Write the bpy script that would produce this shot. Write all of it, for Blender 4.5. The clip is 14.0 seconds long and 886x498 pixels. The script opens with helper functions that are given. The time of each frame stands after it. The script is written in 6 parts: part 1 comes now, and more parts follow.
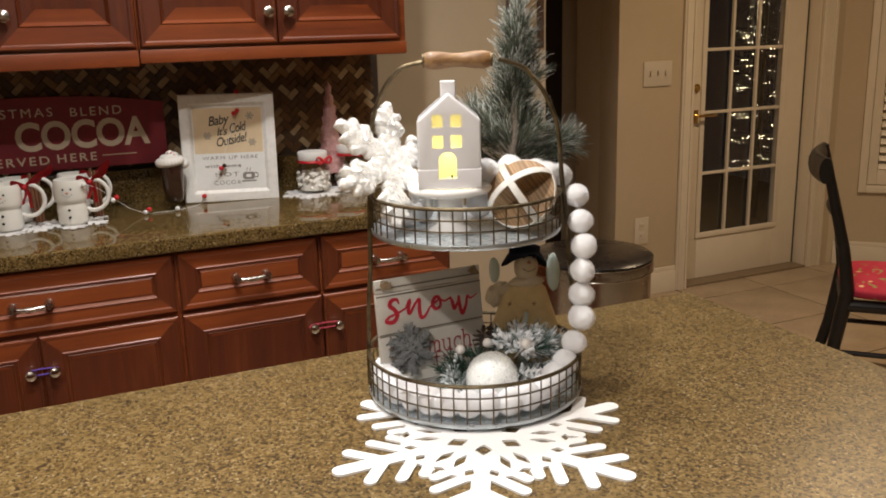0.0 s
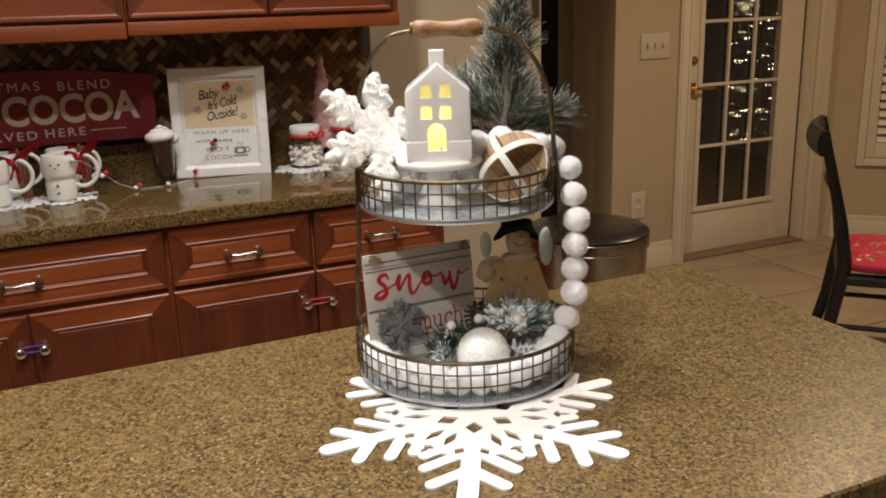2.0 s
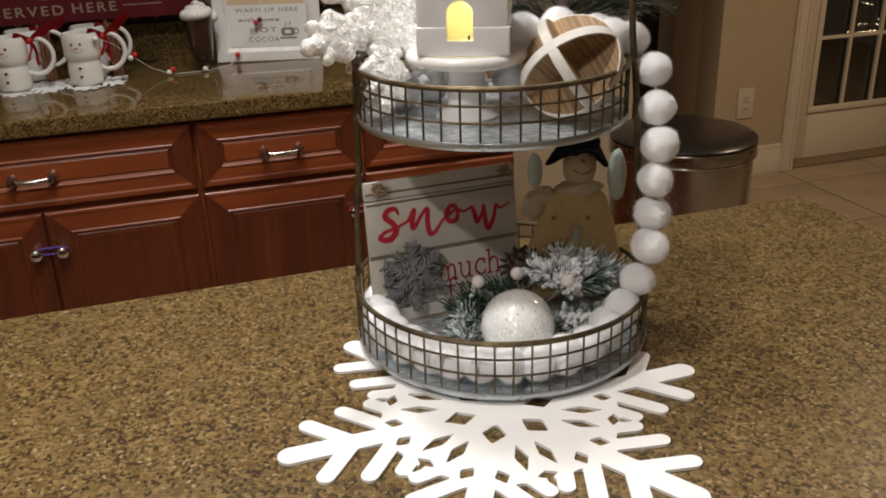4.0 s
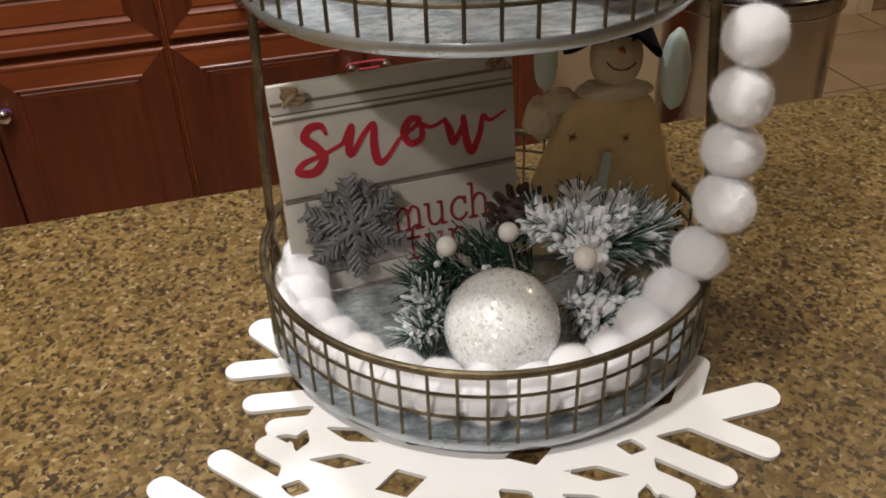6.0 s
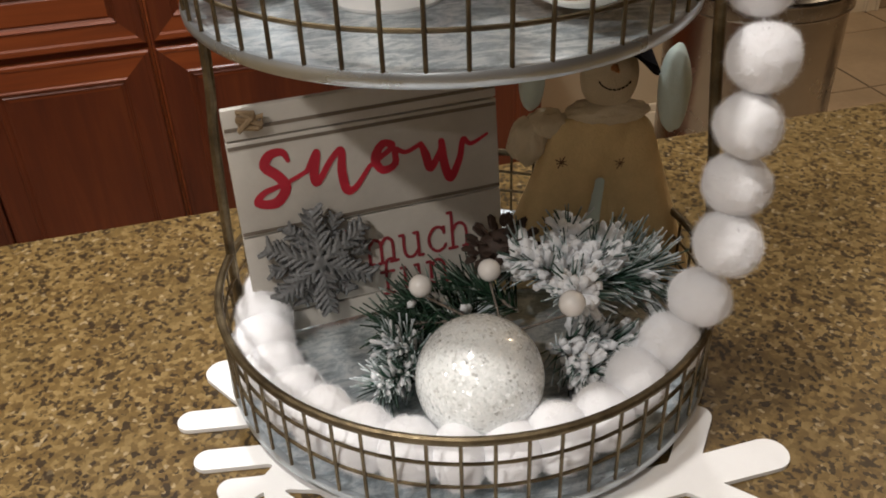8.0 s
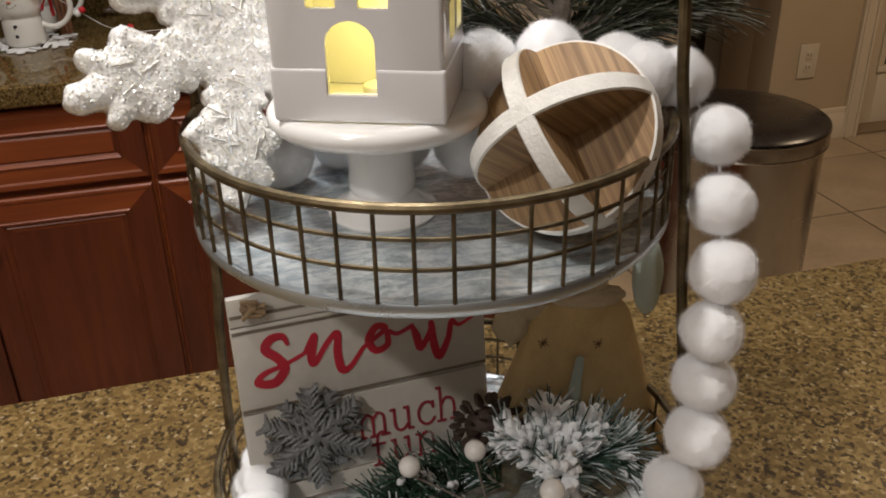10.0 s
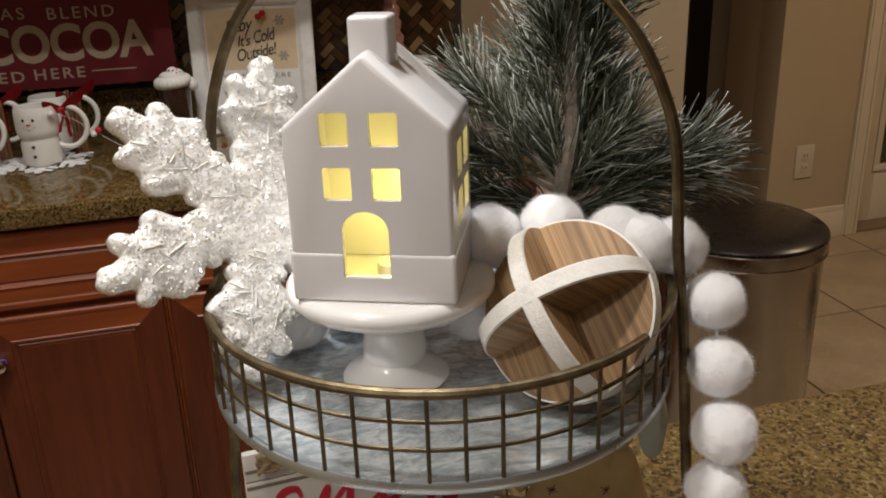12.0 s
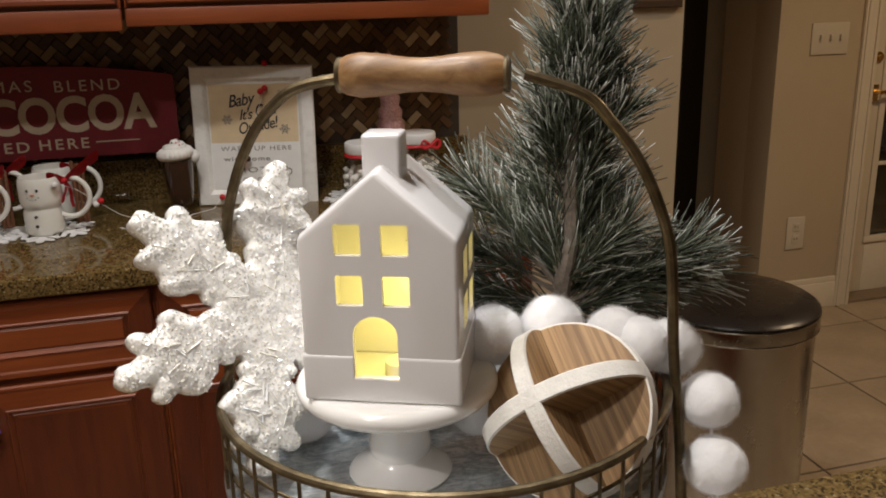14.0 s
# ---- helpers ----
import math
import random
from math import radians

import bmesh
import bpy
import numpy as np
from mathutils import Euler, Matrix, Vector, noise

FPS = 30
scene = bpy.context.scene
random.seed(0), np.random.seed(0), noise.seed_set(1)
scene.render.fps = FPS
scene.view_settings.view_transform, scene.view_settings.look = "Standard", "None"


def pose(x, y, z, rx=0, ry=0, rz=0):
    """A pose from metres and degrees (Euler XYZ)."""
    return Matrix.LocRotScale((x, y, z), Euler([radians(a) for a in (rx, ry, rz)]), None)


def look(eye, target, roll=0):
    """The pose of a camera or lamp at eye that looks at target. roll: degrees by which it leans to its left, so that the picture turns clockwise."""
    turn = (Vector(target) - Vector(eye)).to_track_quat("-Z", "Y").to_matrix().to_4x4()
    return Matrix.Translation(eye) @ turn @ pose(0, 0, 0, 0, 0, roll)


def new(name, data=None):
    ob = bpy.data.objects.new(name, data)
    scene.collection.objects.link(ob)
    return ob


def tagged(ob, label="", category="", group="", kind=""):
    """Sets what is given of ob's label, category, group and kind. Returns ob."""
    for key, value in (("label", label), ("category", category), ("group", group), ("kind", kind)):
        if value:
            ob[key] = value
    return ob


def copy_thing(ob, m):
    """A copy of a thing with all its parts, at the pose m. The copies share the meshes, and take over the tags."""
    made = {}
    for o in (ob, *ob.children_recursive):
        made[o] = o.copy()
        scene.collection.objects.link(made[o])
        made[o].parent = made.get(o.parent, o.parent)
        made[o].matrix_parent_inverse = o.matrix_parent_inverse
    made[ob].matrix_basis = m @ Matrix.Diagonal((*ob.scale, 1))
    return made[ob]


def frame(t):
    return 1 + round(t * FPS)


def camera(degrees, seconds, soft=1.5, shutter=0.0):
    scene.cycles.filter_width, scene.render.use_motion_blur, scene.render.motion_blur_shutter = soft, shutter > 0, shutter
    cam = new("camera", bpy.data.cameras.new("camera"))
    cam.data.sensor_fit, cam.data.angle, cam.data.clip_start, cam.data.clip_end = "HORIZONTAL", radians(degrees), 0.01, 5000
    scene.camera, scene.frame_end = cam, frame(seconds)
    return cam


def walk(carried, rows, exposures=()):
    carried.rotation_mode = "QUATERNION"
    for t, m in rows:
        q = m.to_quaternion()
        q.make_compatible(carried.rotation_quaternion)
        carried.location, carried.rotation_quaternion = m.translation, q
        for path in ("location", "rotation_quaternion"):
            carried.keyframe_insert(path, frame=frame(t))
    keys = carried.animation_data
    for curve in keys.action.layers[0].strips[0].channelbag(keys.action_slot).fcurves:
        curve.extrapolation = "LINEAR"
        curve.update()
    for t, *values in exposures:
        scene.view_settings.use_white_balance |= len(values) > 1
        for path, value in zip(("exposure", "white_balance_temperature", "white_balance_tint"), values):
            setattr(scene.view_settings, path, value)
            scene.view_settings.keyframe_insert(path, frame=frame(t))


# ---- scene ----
cam = camera(53.2, 14.0, 1.85)
PATH = [
    (0, (0.347, 0.417, 1.421), (1.14, 2.187, 0.935), -1.6),
    (0.5, (0.347, 0.419, 1.417), (1.138, 2.183, 0.904), -1.6),
    (1, (0.349, 0.419, 1.416), (1.142, 2.179, 0.892), -1.6),
    (1.5, (0.353, 0.424, 1.414), (1.148, 2.18, 0.884), -1.7),
    (2, (0.366, 0.435, 1.413), (1.157, 2.191, 0.873), -1.8),
    (2.5, (0.419, 0.46, 1.41), (1.212, 2.207, 0.844), -2.3),
    (3, (0.479, 0.499, 1.398), (1.168, 2.27, 0.773), -1.8),
    (3.5, (0.515, 0.596, 1.381), (1.13, 2.368, 0.687), -1.6),
    (6, (0.71, 0.991, 1.302), (1.126, 2.608, 0.201), -2.2),
    (6.5, (0.72, 1.033, 1.286), (1.132, 2.624, 0.146), -2.4),
    (7, (0.733, 1.046, 1.284), (1.133, 2.64, 0.144), -2.6),
    (9.5, (0.745, 1.036, 1.336), (1.193, 2.726, 0.365), -1.6),
    (10, (0.744, 1.035, 1.354), (1.204, 2.758, 0.448), -1.4),
    (10.5, (0.743, 1.038, 1.366), (1.207, 2.788, 0.516), -1.6),
    (11, (0.742, 1.035, 1.38), (1.211, 2.81, 0.587), -1.9),
    (11.5, (0.741, 1.035, 1.391), (1.211, 2.828, 0.64), -2.1),
    (12, (0.741, 1.031, 1.4), (1.219, 2.836, 0.683), -2.0),
    (12.5, (0.742, 1.032, 1.408), (1.224, 2.848, 0.724), -1.9),
    (13, (0.741, 1.033, 1.415), (1.235, 2.859, 0.767), -1.6),
    (13.5, (0.737, 1.029, 1.423), (1.236, 2.866, 0.811), -1.3),
    (14, (0.732, 1.02, 1.427), (1.24, 2.864, 0.843), -1.3),
]
walk(cam, [(t, look(eye, target, roll)) for t, eye, target, roll in PATH],
     [(0, -0.20, 6500, 10), (2.5, -0.29, 6500, 10), (3.0, -0.34, 6500, 10), (3.5, -0.72, 6460, 10), (6, -0.58, 6420, 10), (7, -0.58, 6400, 10), (9.5, -0.42, 6420, 10), (10.0, -0.72, 6430, 10), (10.5, -0.95, 6430, 10), (11.0, -0.86, 6440, 10), (12, -0.74, 6480, 10), (14, -0.74, 6500, 10)])

# ---- world and lights ----
world = bpy.data.worlds.new("night")
scene.world = world
world.use_nodes = True
world.node_tree.nodes["Background"].inputs[0].default_value = (0.010, 0.012, 0.018, 1)
world.node_tree.nodes["Background"].inputs[1].default_value = 0.3
CEIL = 2.70


def unseen_ceiling_light(x, y, watts, tint, size=0.13, spread=112):
    data = bpy.data.lights.new("unseen_ceiling_lamp", "AREA")
    data.shape, data.size, data.energy, data.color = "DISK", size, watts, tint
    data.spread = radians(spread)
    ob = new("unseen_ceiling_lamp", data)
    ob.matrix_world = pose(x, y, CEIL - 0.035, 0, 0, 0)
    return ob


KEY, COOL, WARM = (1.0, 0.94, 0.875), (0.98, 0.955, 0.93), (1.0, 0.74, 0.48)
# unseen lamps set from the shading; rear KEY and WARM ones are added fill
UNSEEN_LAMPS = [(-0.42, 0.44, 38, KEY, 114), (0.36, 1.30, 20, KEY, 145), (0.72, 1.98, 19, COOL, 140), (1.50, 2.15, 8, COOL, 140), (-0.1, -1.0, 13, KEY, 172), (3.4, 2.55, 34, WARM, 150)]
for x, y, w, tint, spread in UNSEEN_LAMPS:
    unseen_ceiling_light(x, y, w, tint, 0.13, spread)


# ---- mesh helpers ----
def thing(name, at, label="", category="", group="", kind=""):
    root = new(name)
    root.empty_display_size = 0.02
    root.location = at
    return tagged(root, label, category, group, kind)


def base_of(ob):
    while ob is not None and ob.parent is not None:
        ob = ob.parent
    return ob


def finish(me, mats, smooth):
    for m in (mats if isinstance(mats, (list, tuple)) else [mats]):
        me.materials.append(m)
    if smooth:
        me.polygons.foreach_set("use_smooth", [True] * len(me.polygons))
        me.set_sharp_from_angle(angle=radians(smooth))
    return me


def part(name, bm, material, parent=None, label="", smooth=35):
    """One mesh object from a bmesh in world places, under a thing or a part."""
    me = bpy.data.meshes.new(name)
    if parent is not None:
        bm.transform(Matrix.Translation(-base_of(parent).location))
    bmesh.ops.recalc_face_normals(bm, faces=bm.faces)
    bm.to_mesh(me)
    bm.free()
    finish(me, material, smooth)
    ob = new(name, me)
    ob.parent = parent
    if label:
        ob["label"] = label
    return ob


def structure(name, bm, material, label, category, smooth=35):
    return tagged(part(name, bm, material, None, "", smooth), label, category, "", "structure")


def box(x0, x1, y0, y1, z0, z1, bevel=0.0, bm=None, mat=0, seg=2):
    b = bmesh.new()
    bmesh.ops.create_cube(b, size=1.0)
    b.transform(Matrix.Translation(((x0 + x1) / 2, (y0 + y1) / 2, (z0 + z1) / 2)) @ Matrix.Diagonal((x1 - x0, y1 - y0, z1 - z0, 1)))
    if bevel:
        bmesh.ops.bevel(b, geom=list(b.edges), offset=bevel, segments=seg, profile=0.6, affect="EDGES", clamp_overlap=True)
    for f in b.faces:
        f.material_index = mat
    return merge(bm, b)


def merge(bm, b):
    if bm is None:
        return b
    me = bpy.data.meshes.new("tmp")
    b.to_mesh(me)
    b.free()
    bm.from_mesh(me)
    bpy.data.meshes.remove(me)
    return bm


def lathe(profile, at=(0, 0, 0), seg=48, bm=None, mat=0, squash=1.0):
    """Turns (radius, height) rows about z."""
    b = bmesh.new()
    rings = []
    for r, z in profile:
        if r < 1e-6:
            rings.append([b.verts.new((0, 0, z))])
        else:
            rings.append([b.verts.new((r * math.cos(2 * math.pi * i / seg), squash * r * math.sin(2 * math.pi * i / seg), z)) for i in range(seg)])
    for a, c in zip(rings, rings[1:]):
        for i in range(seg):
            j = (i + 1) % seg
            if len(a) == 1 and len(c) == 1:
                continue
            if len(a) == 1:
                f = b.faces.new((a[0], c[i], c[j]))
            elif len(c) == 1:
                f = b.faces.new((a[i], a[j], c[0]))
            else:
                f = b.faces.new((a[i], a[j], c[j], c[i]))
            f.material_index = mat
    b.transform(Matrix.Translation(at))
    return merge(bm, b)


def tube(pts, r, seg=8, closed=False, bm=None, mat=0, taper=None):
    """A round bar along points; taper gives one radius for each point."""
    b = bmesh.new()
    pts = [Vector(p) for p in pts]
    n = len(pts)
    rings, up = [], None
    for i, p in enumerate(pts):
        if closed:
            d = pts[(i + 1) % n] - pts[i - 1]
        else:
            d = pts[min(i + 1, n - 1)] - pts[max(i - 1, 0)]
        d.normalize()
        if up is None:
            up = d.orthogonal().normalized()
        up = (up - d * up.dot(d)).normalized()
        side = d.cross(up)
        rr = taper[i] if taper else r
        rings.append([b.verts.new(p + rr * (up * math.cos(2 * math.pi * k / seg) + side * math.sin(2 * math.pi * k / seg))) for k in range(seg)])
    for i in range(n if closed else n - 1):
        a, c = rings[i], rings[(i + 1) % n]
        for k in range(seg):
            f = b.faces.new((a[k], a[(k + 1) % seg], c[(k + 1) % seg], c[k]))
            f.material_index = mat
    if not closed:
        for ring, flip in ((rings[0], True), (rings[-1], False)):
            f = b.faces.new(ring[::-1] if flip else ring)
            f.material_index = mat
    return merge(bm, b)


def ring_pts(cx, cy, r, z, n=72):
    return [(cx + r * math.cos(2 * math.pi * i / n), cy + r * math.sin(2 * math.pi * i / n), z) for i in range(n)]


def ball(at, r, sub=2, bm=None, mat=0, lumps=0.0, freq=40, scale=(1, 1, 1), seed=0.0):
    b = bmesh.new()
    bmesh.ops.create_icosphere(b, subdivisions=sub, radius=1.0)
    for v in b.verts:
        n = v.co.normalized()
        k = 1.0 + (lumps * noise.noise(n * freq + Vector((seed, seed * 1.7, -seed))) if lumps else 0)
        v.co = Vector((n.x * scale[0], n.y * scale[1], n.z * scale[2])) * r * k + Vector(at)
    for f in b.faces:
        f.material_index = mat
    return merge(bm, b)


def panel(w, h, steps, m, bm=None):
    """A moulded panel in the plane x z facing -y: steps are (inset, height) rows from the rim inwards. Rails and stiles take slots 0 and 1."""
    b = bmesh.new()
    loops = []
    for inset, up in steps:
        loops.append([b.verts.new((x, -up, z)) for x, z in ((inset, inset), (w - inset, inset), (w - inset, h - inset), (inset, h - inset))])
    for a, c in zip(loops, loops[1:]):
        for i in range(4):
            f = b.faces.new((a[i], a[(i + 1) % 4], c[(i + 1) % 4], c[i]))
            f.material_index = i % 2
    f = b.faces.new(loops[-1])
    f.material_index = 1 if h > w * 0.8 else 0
    f = b.faces.new(loops[0][::-1])
    b.transform(m)
    return merge(bm, b)


def plate(dist, span, n, top, bottom, m=None, bm=None):
    """A sheet cut to the outline dist(x, y) < 0 inside (x0, x1, y0, y1). top and bottom: heights, as numbers or as functions of (x, y, distance)."""
    x0, x1, y0, y1 = span
    nx, ny = n, max(2, round(n * (y1 - y0) / (x1 - x0)))
    xs, ys = np.linspace(x0, x1, nx + 1), np.linspace(y0, y1, ny + 1)
    gx, gy = np.meshgrid(xs, ys, indexing="ij")
    d = dist(gx, gy)
    verts, faces, index, rim = [], [], {}, []

    def height(fn, x, y, q):
        return fn(x, y, q) if callable(fn) else fn

    def vert(key, x, y, q):
        if key not in index:
            index[key] = len(verts) // 2
            verts.append((x, y, height(top, x, y, q)))
            verts.append((x, y, height(bottom, x, y, q)))
        return index[key]

    for i in range(nx):
        for j in range(ny):
            c = ((i, j), (i + 1, j), (i + 1, j + 1), (i, j + 1))
            dv = [d[p] for p in c]
            if min(dv) >= 0:
                continue
            poly, cross = [], []
            for k in range(4):
                p, q = c[k], c[(k + 1) % 4]
                a, e = dv[k], dv[(k + 1) % 4]
                if a < 0:
                    poly.append(vert(p, gx[p], gy[p], a))
                if (a < 0) != (e < 0):
                    s = a / (a - e)
                    key = (p, q) if p < q else (q, p)
                    v = vert(key, gx[p] + s * (gx[q] - gx[p]), gy[p] + s * (gy[q] - gy[p]), 0.0)
                    poly.append(v)
                    cross.append((len(poly) - 1, a < 0))
            if len(poly) >= 3:
                faces.append([2 * v for v in poly])
                faces.append([2 * v + 1 for v in poly[::-1]])
                for at, leaving in cross:
                    if leaving:
                        u, w = poly[at], poly[(at + 1) % len(poly)]
                        if u != w:
                            faces.append([2 * w, 2 * u, 2 * u + 1, 2 * w + 1])
    me = bpy.data.meshes.new("tmp")
    me.from_pydata(verts, [], faces)
    b = bmesh.new()
    b.from_mesh(me)
    bpy.data.meshes.remove(me)
    bmesh.ops.remove_doubles(b, verts=b.verts, dist=1e-6)
    if m is not None:
        b.transform(m)
    return merge(bm, b)


def seg_dist(x, y, ax, ay, bx, by, r0, r1=None):
    """Distance to a bar with round ends whose half width goes from r0 to r1."""
    r1 = r0 if r1 is None else r1
    px, py, qx, qy = x - ax, y - ay, bx - ax, by - ay
    h = np.clip((px * qx + py * qy) / max(qx * qx + qy * qy, 1e-12), 0, 1)
    return np.hypot(px - qx * h, py - qy * h) - (r0 + (r1 - r0) * h)


def rect_dist(x, y, x0, x1, y0, y1, r=0.0):
    dx = np.abs(x - (x0 + x1) / 2) - (x1 - x0) / 2 + r
    dy = np.abs(y - (y0 + y1) / 2) - (y1 - y0) / 2 + r
    return np.hypot(np.maximum(dx, 0), np.maximum(dy, 0)) + np.minimum(np.maximum(dx, dy), 0) - r


def words(text, size, m, bm=None, mat=0, depth=0.0006, space=1.0, bold=0.0, shear=0.0, wide=0.0):
    """Letters lying in the plane x y of m, centred, as a mesh."""
    c = bpy.data.curves.new("letters", "FONT")
    c.body, c.size, c.align_x, c.align_y, c.extrude, c.space_character, c.offset, c.shear = text, size, "CENTER", "CENTER", depth, space, bold, shear
    c.resolution_u = 4
    ob = bpy.data.objects.new("letters", c)
    scene.collection.objects.link(ob)
    me = bpy.data.meshes.new_from_object(ob.evaluated_get(bpy.context.evaluated_depsgraph_get()))
    bpy.data.objects.remove(ob)
    bpy.data.curves.remove(c)
    b = bmesh.new()
    b.from_mesh(me)
    bpy.data.meshes.remove(me)
    for f in b.faces:
        f.material_index = mat
    if wide:
        xs = [v.co.x for v in b.verts]
        b.transform(Matrix.Diagonal((wide / (max(xs) - min(xs)), 1, 1, 1)) @ Matrix.Translation((-(max(xs) + min(xs)) / 2, 0, 0)))
    b.transform(m)
    return merge(bm, b)


def carve(bm, cutters):
    """bm with the cutters taken out of it."""
    obs = []
    for b in [bm] + cutters:
        bmesh.ops.recalc_face_normals(b, faces=b.faces)
        me = bpy.data.meshes.new("tmp")
        b.to_mesh(me)
        b.free()
        obs.append(new("tmp", me))
    for c in obs[1:]:
        mod = obs[0].modifiers.new("cut", "BOOLEAN")
        mod.object, mod.operation, mod.solver = c, "DIFFERENCE", "EXACT"
    bpy.context.view_layer.update()
    me = bpy.data.meshes.new_from_object(obs[0].evaluated_get(bpy.context.evaluated_depsgraph_get()))
    for o in obs:
        old = o.data
        bpy.data.objects.remove(o)
        bpy.data.meshes.remove(old)
    b = bmesh.new()
    b.from_mesh(me)
    bpy.data.meshes.remove(me)
    return b


# ---- materials ----
class Nodes:
    """A small hand for writing node materials."""

    def __init__(self, name):
        self.mat = bpy.data.materials.new(name)
        self.mat.use_nodes = True
        self.tree = self.mat.node_tree
        self.bsdf = self.tree.nodes["Principled BSDF"]
        self.coord = self.add("ShaderNodeTexCoord").outputs["Object"]

    def add(self, kind, operation=None, feature=None, blend=None):
        n = self.tree.nodes.new(kind)
        if operation:
            n.operation = operation
        if feature:
            n.feature = feature
        if blend:
            n.data_type, n.blend_type = "RGBA", blend
        return n

    def link(self, a, b):
        self.tree.links.new(a, b)
        return self

    def put(self, socket, v):
        if isinstance(v, bpy.types.NodeSocket):
            self.link(v, socket)
        else:
            socket.default_value = v

    def mapped(self, scale=(1, 1, 1), turn=(0, 0, 0)):
        m = self.add("ShaderNodeMapping")
        m.inputs["Scale"].default_value, m.inputs["Rotation"].default_value = scale, turn
        self.link(self.coord, m.inputs["Vector"])
        return m.outputs["Vector"]

    def noise(self, scale, detail=4, rough=0.6, vec=None, warp=0.0):
        n = self.add("ShaderNodeTexNoise")
        n.inputs["Scale"].default_value, n.inputs["Detail"].default_value, n.inputs["Roughness"].default_value = scale, detail, rough
        n.inputs["Distortion"].default_value = warp
        self.link(vec or self.coord, n.inputs["Vector"])
        return n.outputs["Fac"]

    def cells(self, scale, what="Color", feature="F1", vec=None):
        n = self.add("ShaderNodeTexVoronoi", feature=feature)
        n.inputs["Scale"].default_value = scale
        self.link(vec or self.coord, n.inputs["Vector"])
        return n.outputs[what]

    def ramp(self, fac, *stops, mode="LINEAR"):
        n = self.add("ShaderNodeValToRGB")
        n.color_ramp.interpolation = mode
        el = n.color_ramp.elements
        while len(el) < len(stops):
            el.new(0.5)
        for e, (at, c) in zip(el, stops):
            e.position = at
            e.color = (*c, 1) if isinstance(c, tuple) else (c, c, c, 1)
        self.link(fac, n.inputs["Fac"])
        return n.outputs["Color"]

    def mix(self, fac, a, b, mode="MIX"):
        n = self.add("ShaderNodeMix", blend=mode)
        self.put(n.inputs["Factor"], fac)
        for socket, v in ((n.inputs[6], a), (n.inputs[7], b)):
            self.put(socket, (*v, 1) if isinstance(v, tuple) else v)
        return n.outputs[2]

    def math(self, op, a, b=0.5):
        n = self.add("ShaderNodeMath", operation=op)
        self.put(n.inputs[0], a)
        self.put(n.inputs[1], b)
        return n.outputs[0]

    def bump(self, height, strength=0.3, distance=0.002):
        n = self.add("ShaderNodeBump")
        n.inputs["Strength"].default_value, n.inputs["Distance"].default_value = strength, distance
        self.link(height, n.inputs["Height"])
        self.link(n.outputs["Normal"], self.bsdf.inputs["Normal"])
        return self

    def set(self, **values):
        for key, v in values.items():
            self.put(self.bsdf.inputs[key.replace("_", " ")], v)
        return self


def plain(name, color, rough=0.5, metal=0.0, vary=0.12, scale=30.0, bump=0.1, grain=400.0, **more):
    """A surface of one colour with soft blotches, fine grain and uneven gloss."""
    n = Nodes(name)
    f = n.math("ADD", n.math("MULTIPLY", n.noise(scale), 0.7), n.math("MULTIPLY", n.noise(scale * 7), 0.3))
    dark = tuple(c * (1 - vary) for c in color)
    light = tuple(min(1.0, c * (1 + vary)) for c in color)
    n.set(Base_Color=n.ramp(f, (0.3, dark), (0.7, light)), Metallic=metal)
    n.link(n.ramp(n.noise(scale * 2), (0.3, max(0.02, rough - 0.06)), (0.7, min(1.0, rough + 0.06))), n.bsdf.inputs["Roughness"])
    if bump:
        n.bump(n.noise(grain, 3), bump, 0.001)
    n.set(**more)
    return n.mat


def wood(name, dark, mid, light, along, rough=0.40, coat=0.08, fine=1.0):
    """Polished wood with grain along x, y or z."""
    n = Nodes(name)
    stretch = {"x": (1.2, 14, 14), "y": (14, 1.2, 14), "z": (14, 14, 1.2)}[along]
    v = n.mapped(tuple(s * fine for s in stretch))
    g = n.noise(2.2, 6, 0.62, v, 0.6)
    blot = n.noise(5.0, 3)
    col = n.ramp(g, (0.25, dark), (0.5, mid), (0.78, light))
    col = n.mix(n.ramp(blot, (0.35, 0.0), (0.75, 0.45)), col, dark)
    info = n.add("ShaderNodeObjectInfo")
    col = n.mix(n.math("MULTIPLY", info.outputs["Random"], 0.25), col, light)
    n.set(Base_Color=col, Coat_Weight=coat, Coat_Roughness=0.18)
    n.link(n.ramp(g, (0.2, rough + 0.1), (0.8, rough)), n.bsdf.inputs["Roughness"])
    pore = n.noise(9, 4, 0.7, n.mapped(tuple(s * 8 * fine for s in stretch)))
    n.bump(pore, 0.12, 0.0006)
    return n.mat


def striped_wood(name, dark, mid, light):
    """Dry unpolished wood with straight bold grain along its own y."""
    n = Nodes(name)
    g = n.noise(2.2, 3, 0.6, n.mapped((150.0, 4.0, 80.0)), 0.15)
    thin = n.noise(2.2, 2, 0.5, n.mapped((420.0, 9.0, 300.0)))
    col = n.ramp(g, (0.36, dark), (0.48, mid), (0.60, light))
    col = n.mix(n.ramp(thin, (0.50, 0.0), (0.66, 0.40)), col, dark)
    n.set(Base_Color=col, Roughness=0.65)
    n.bump(thin, 0.2, 0.0005)
    return n.mat


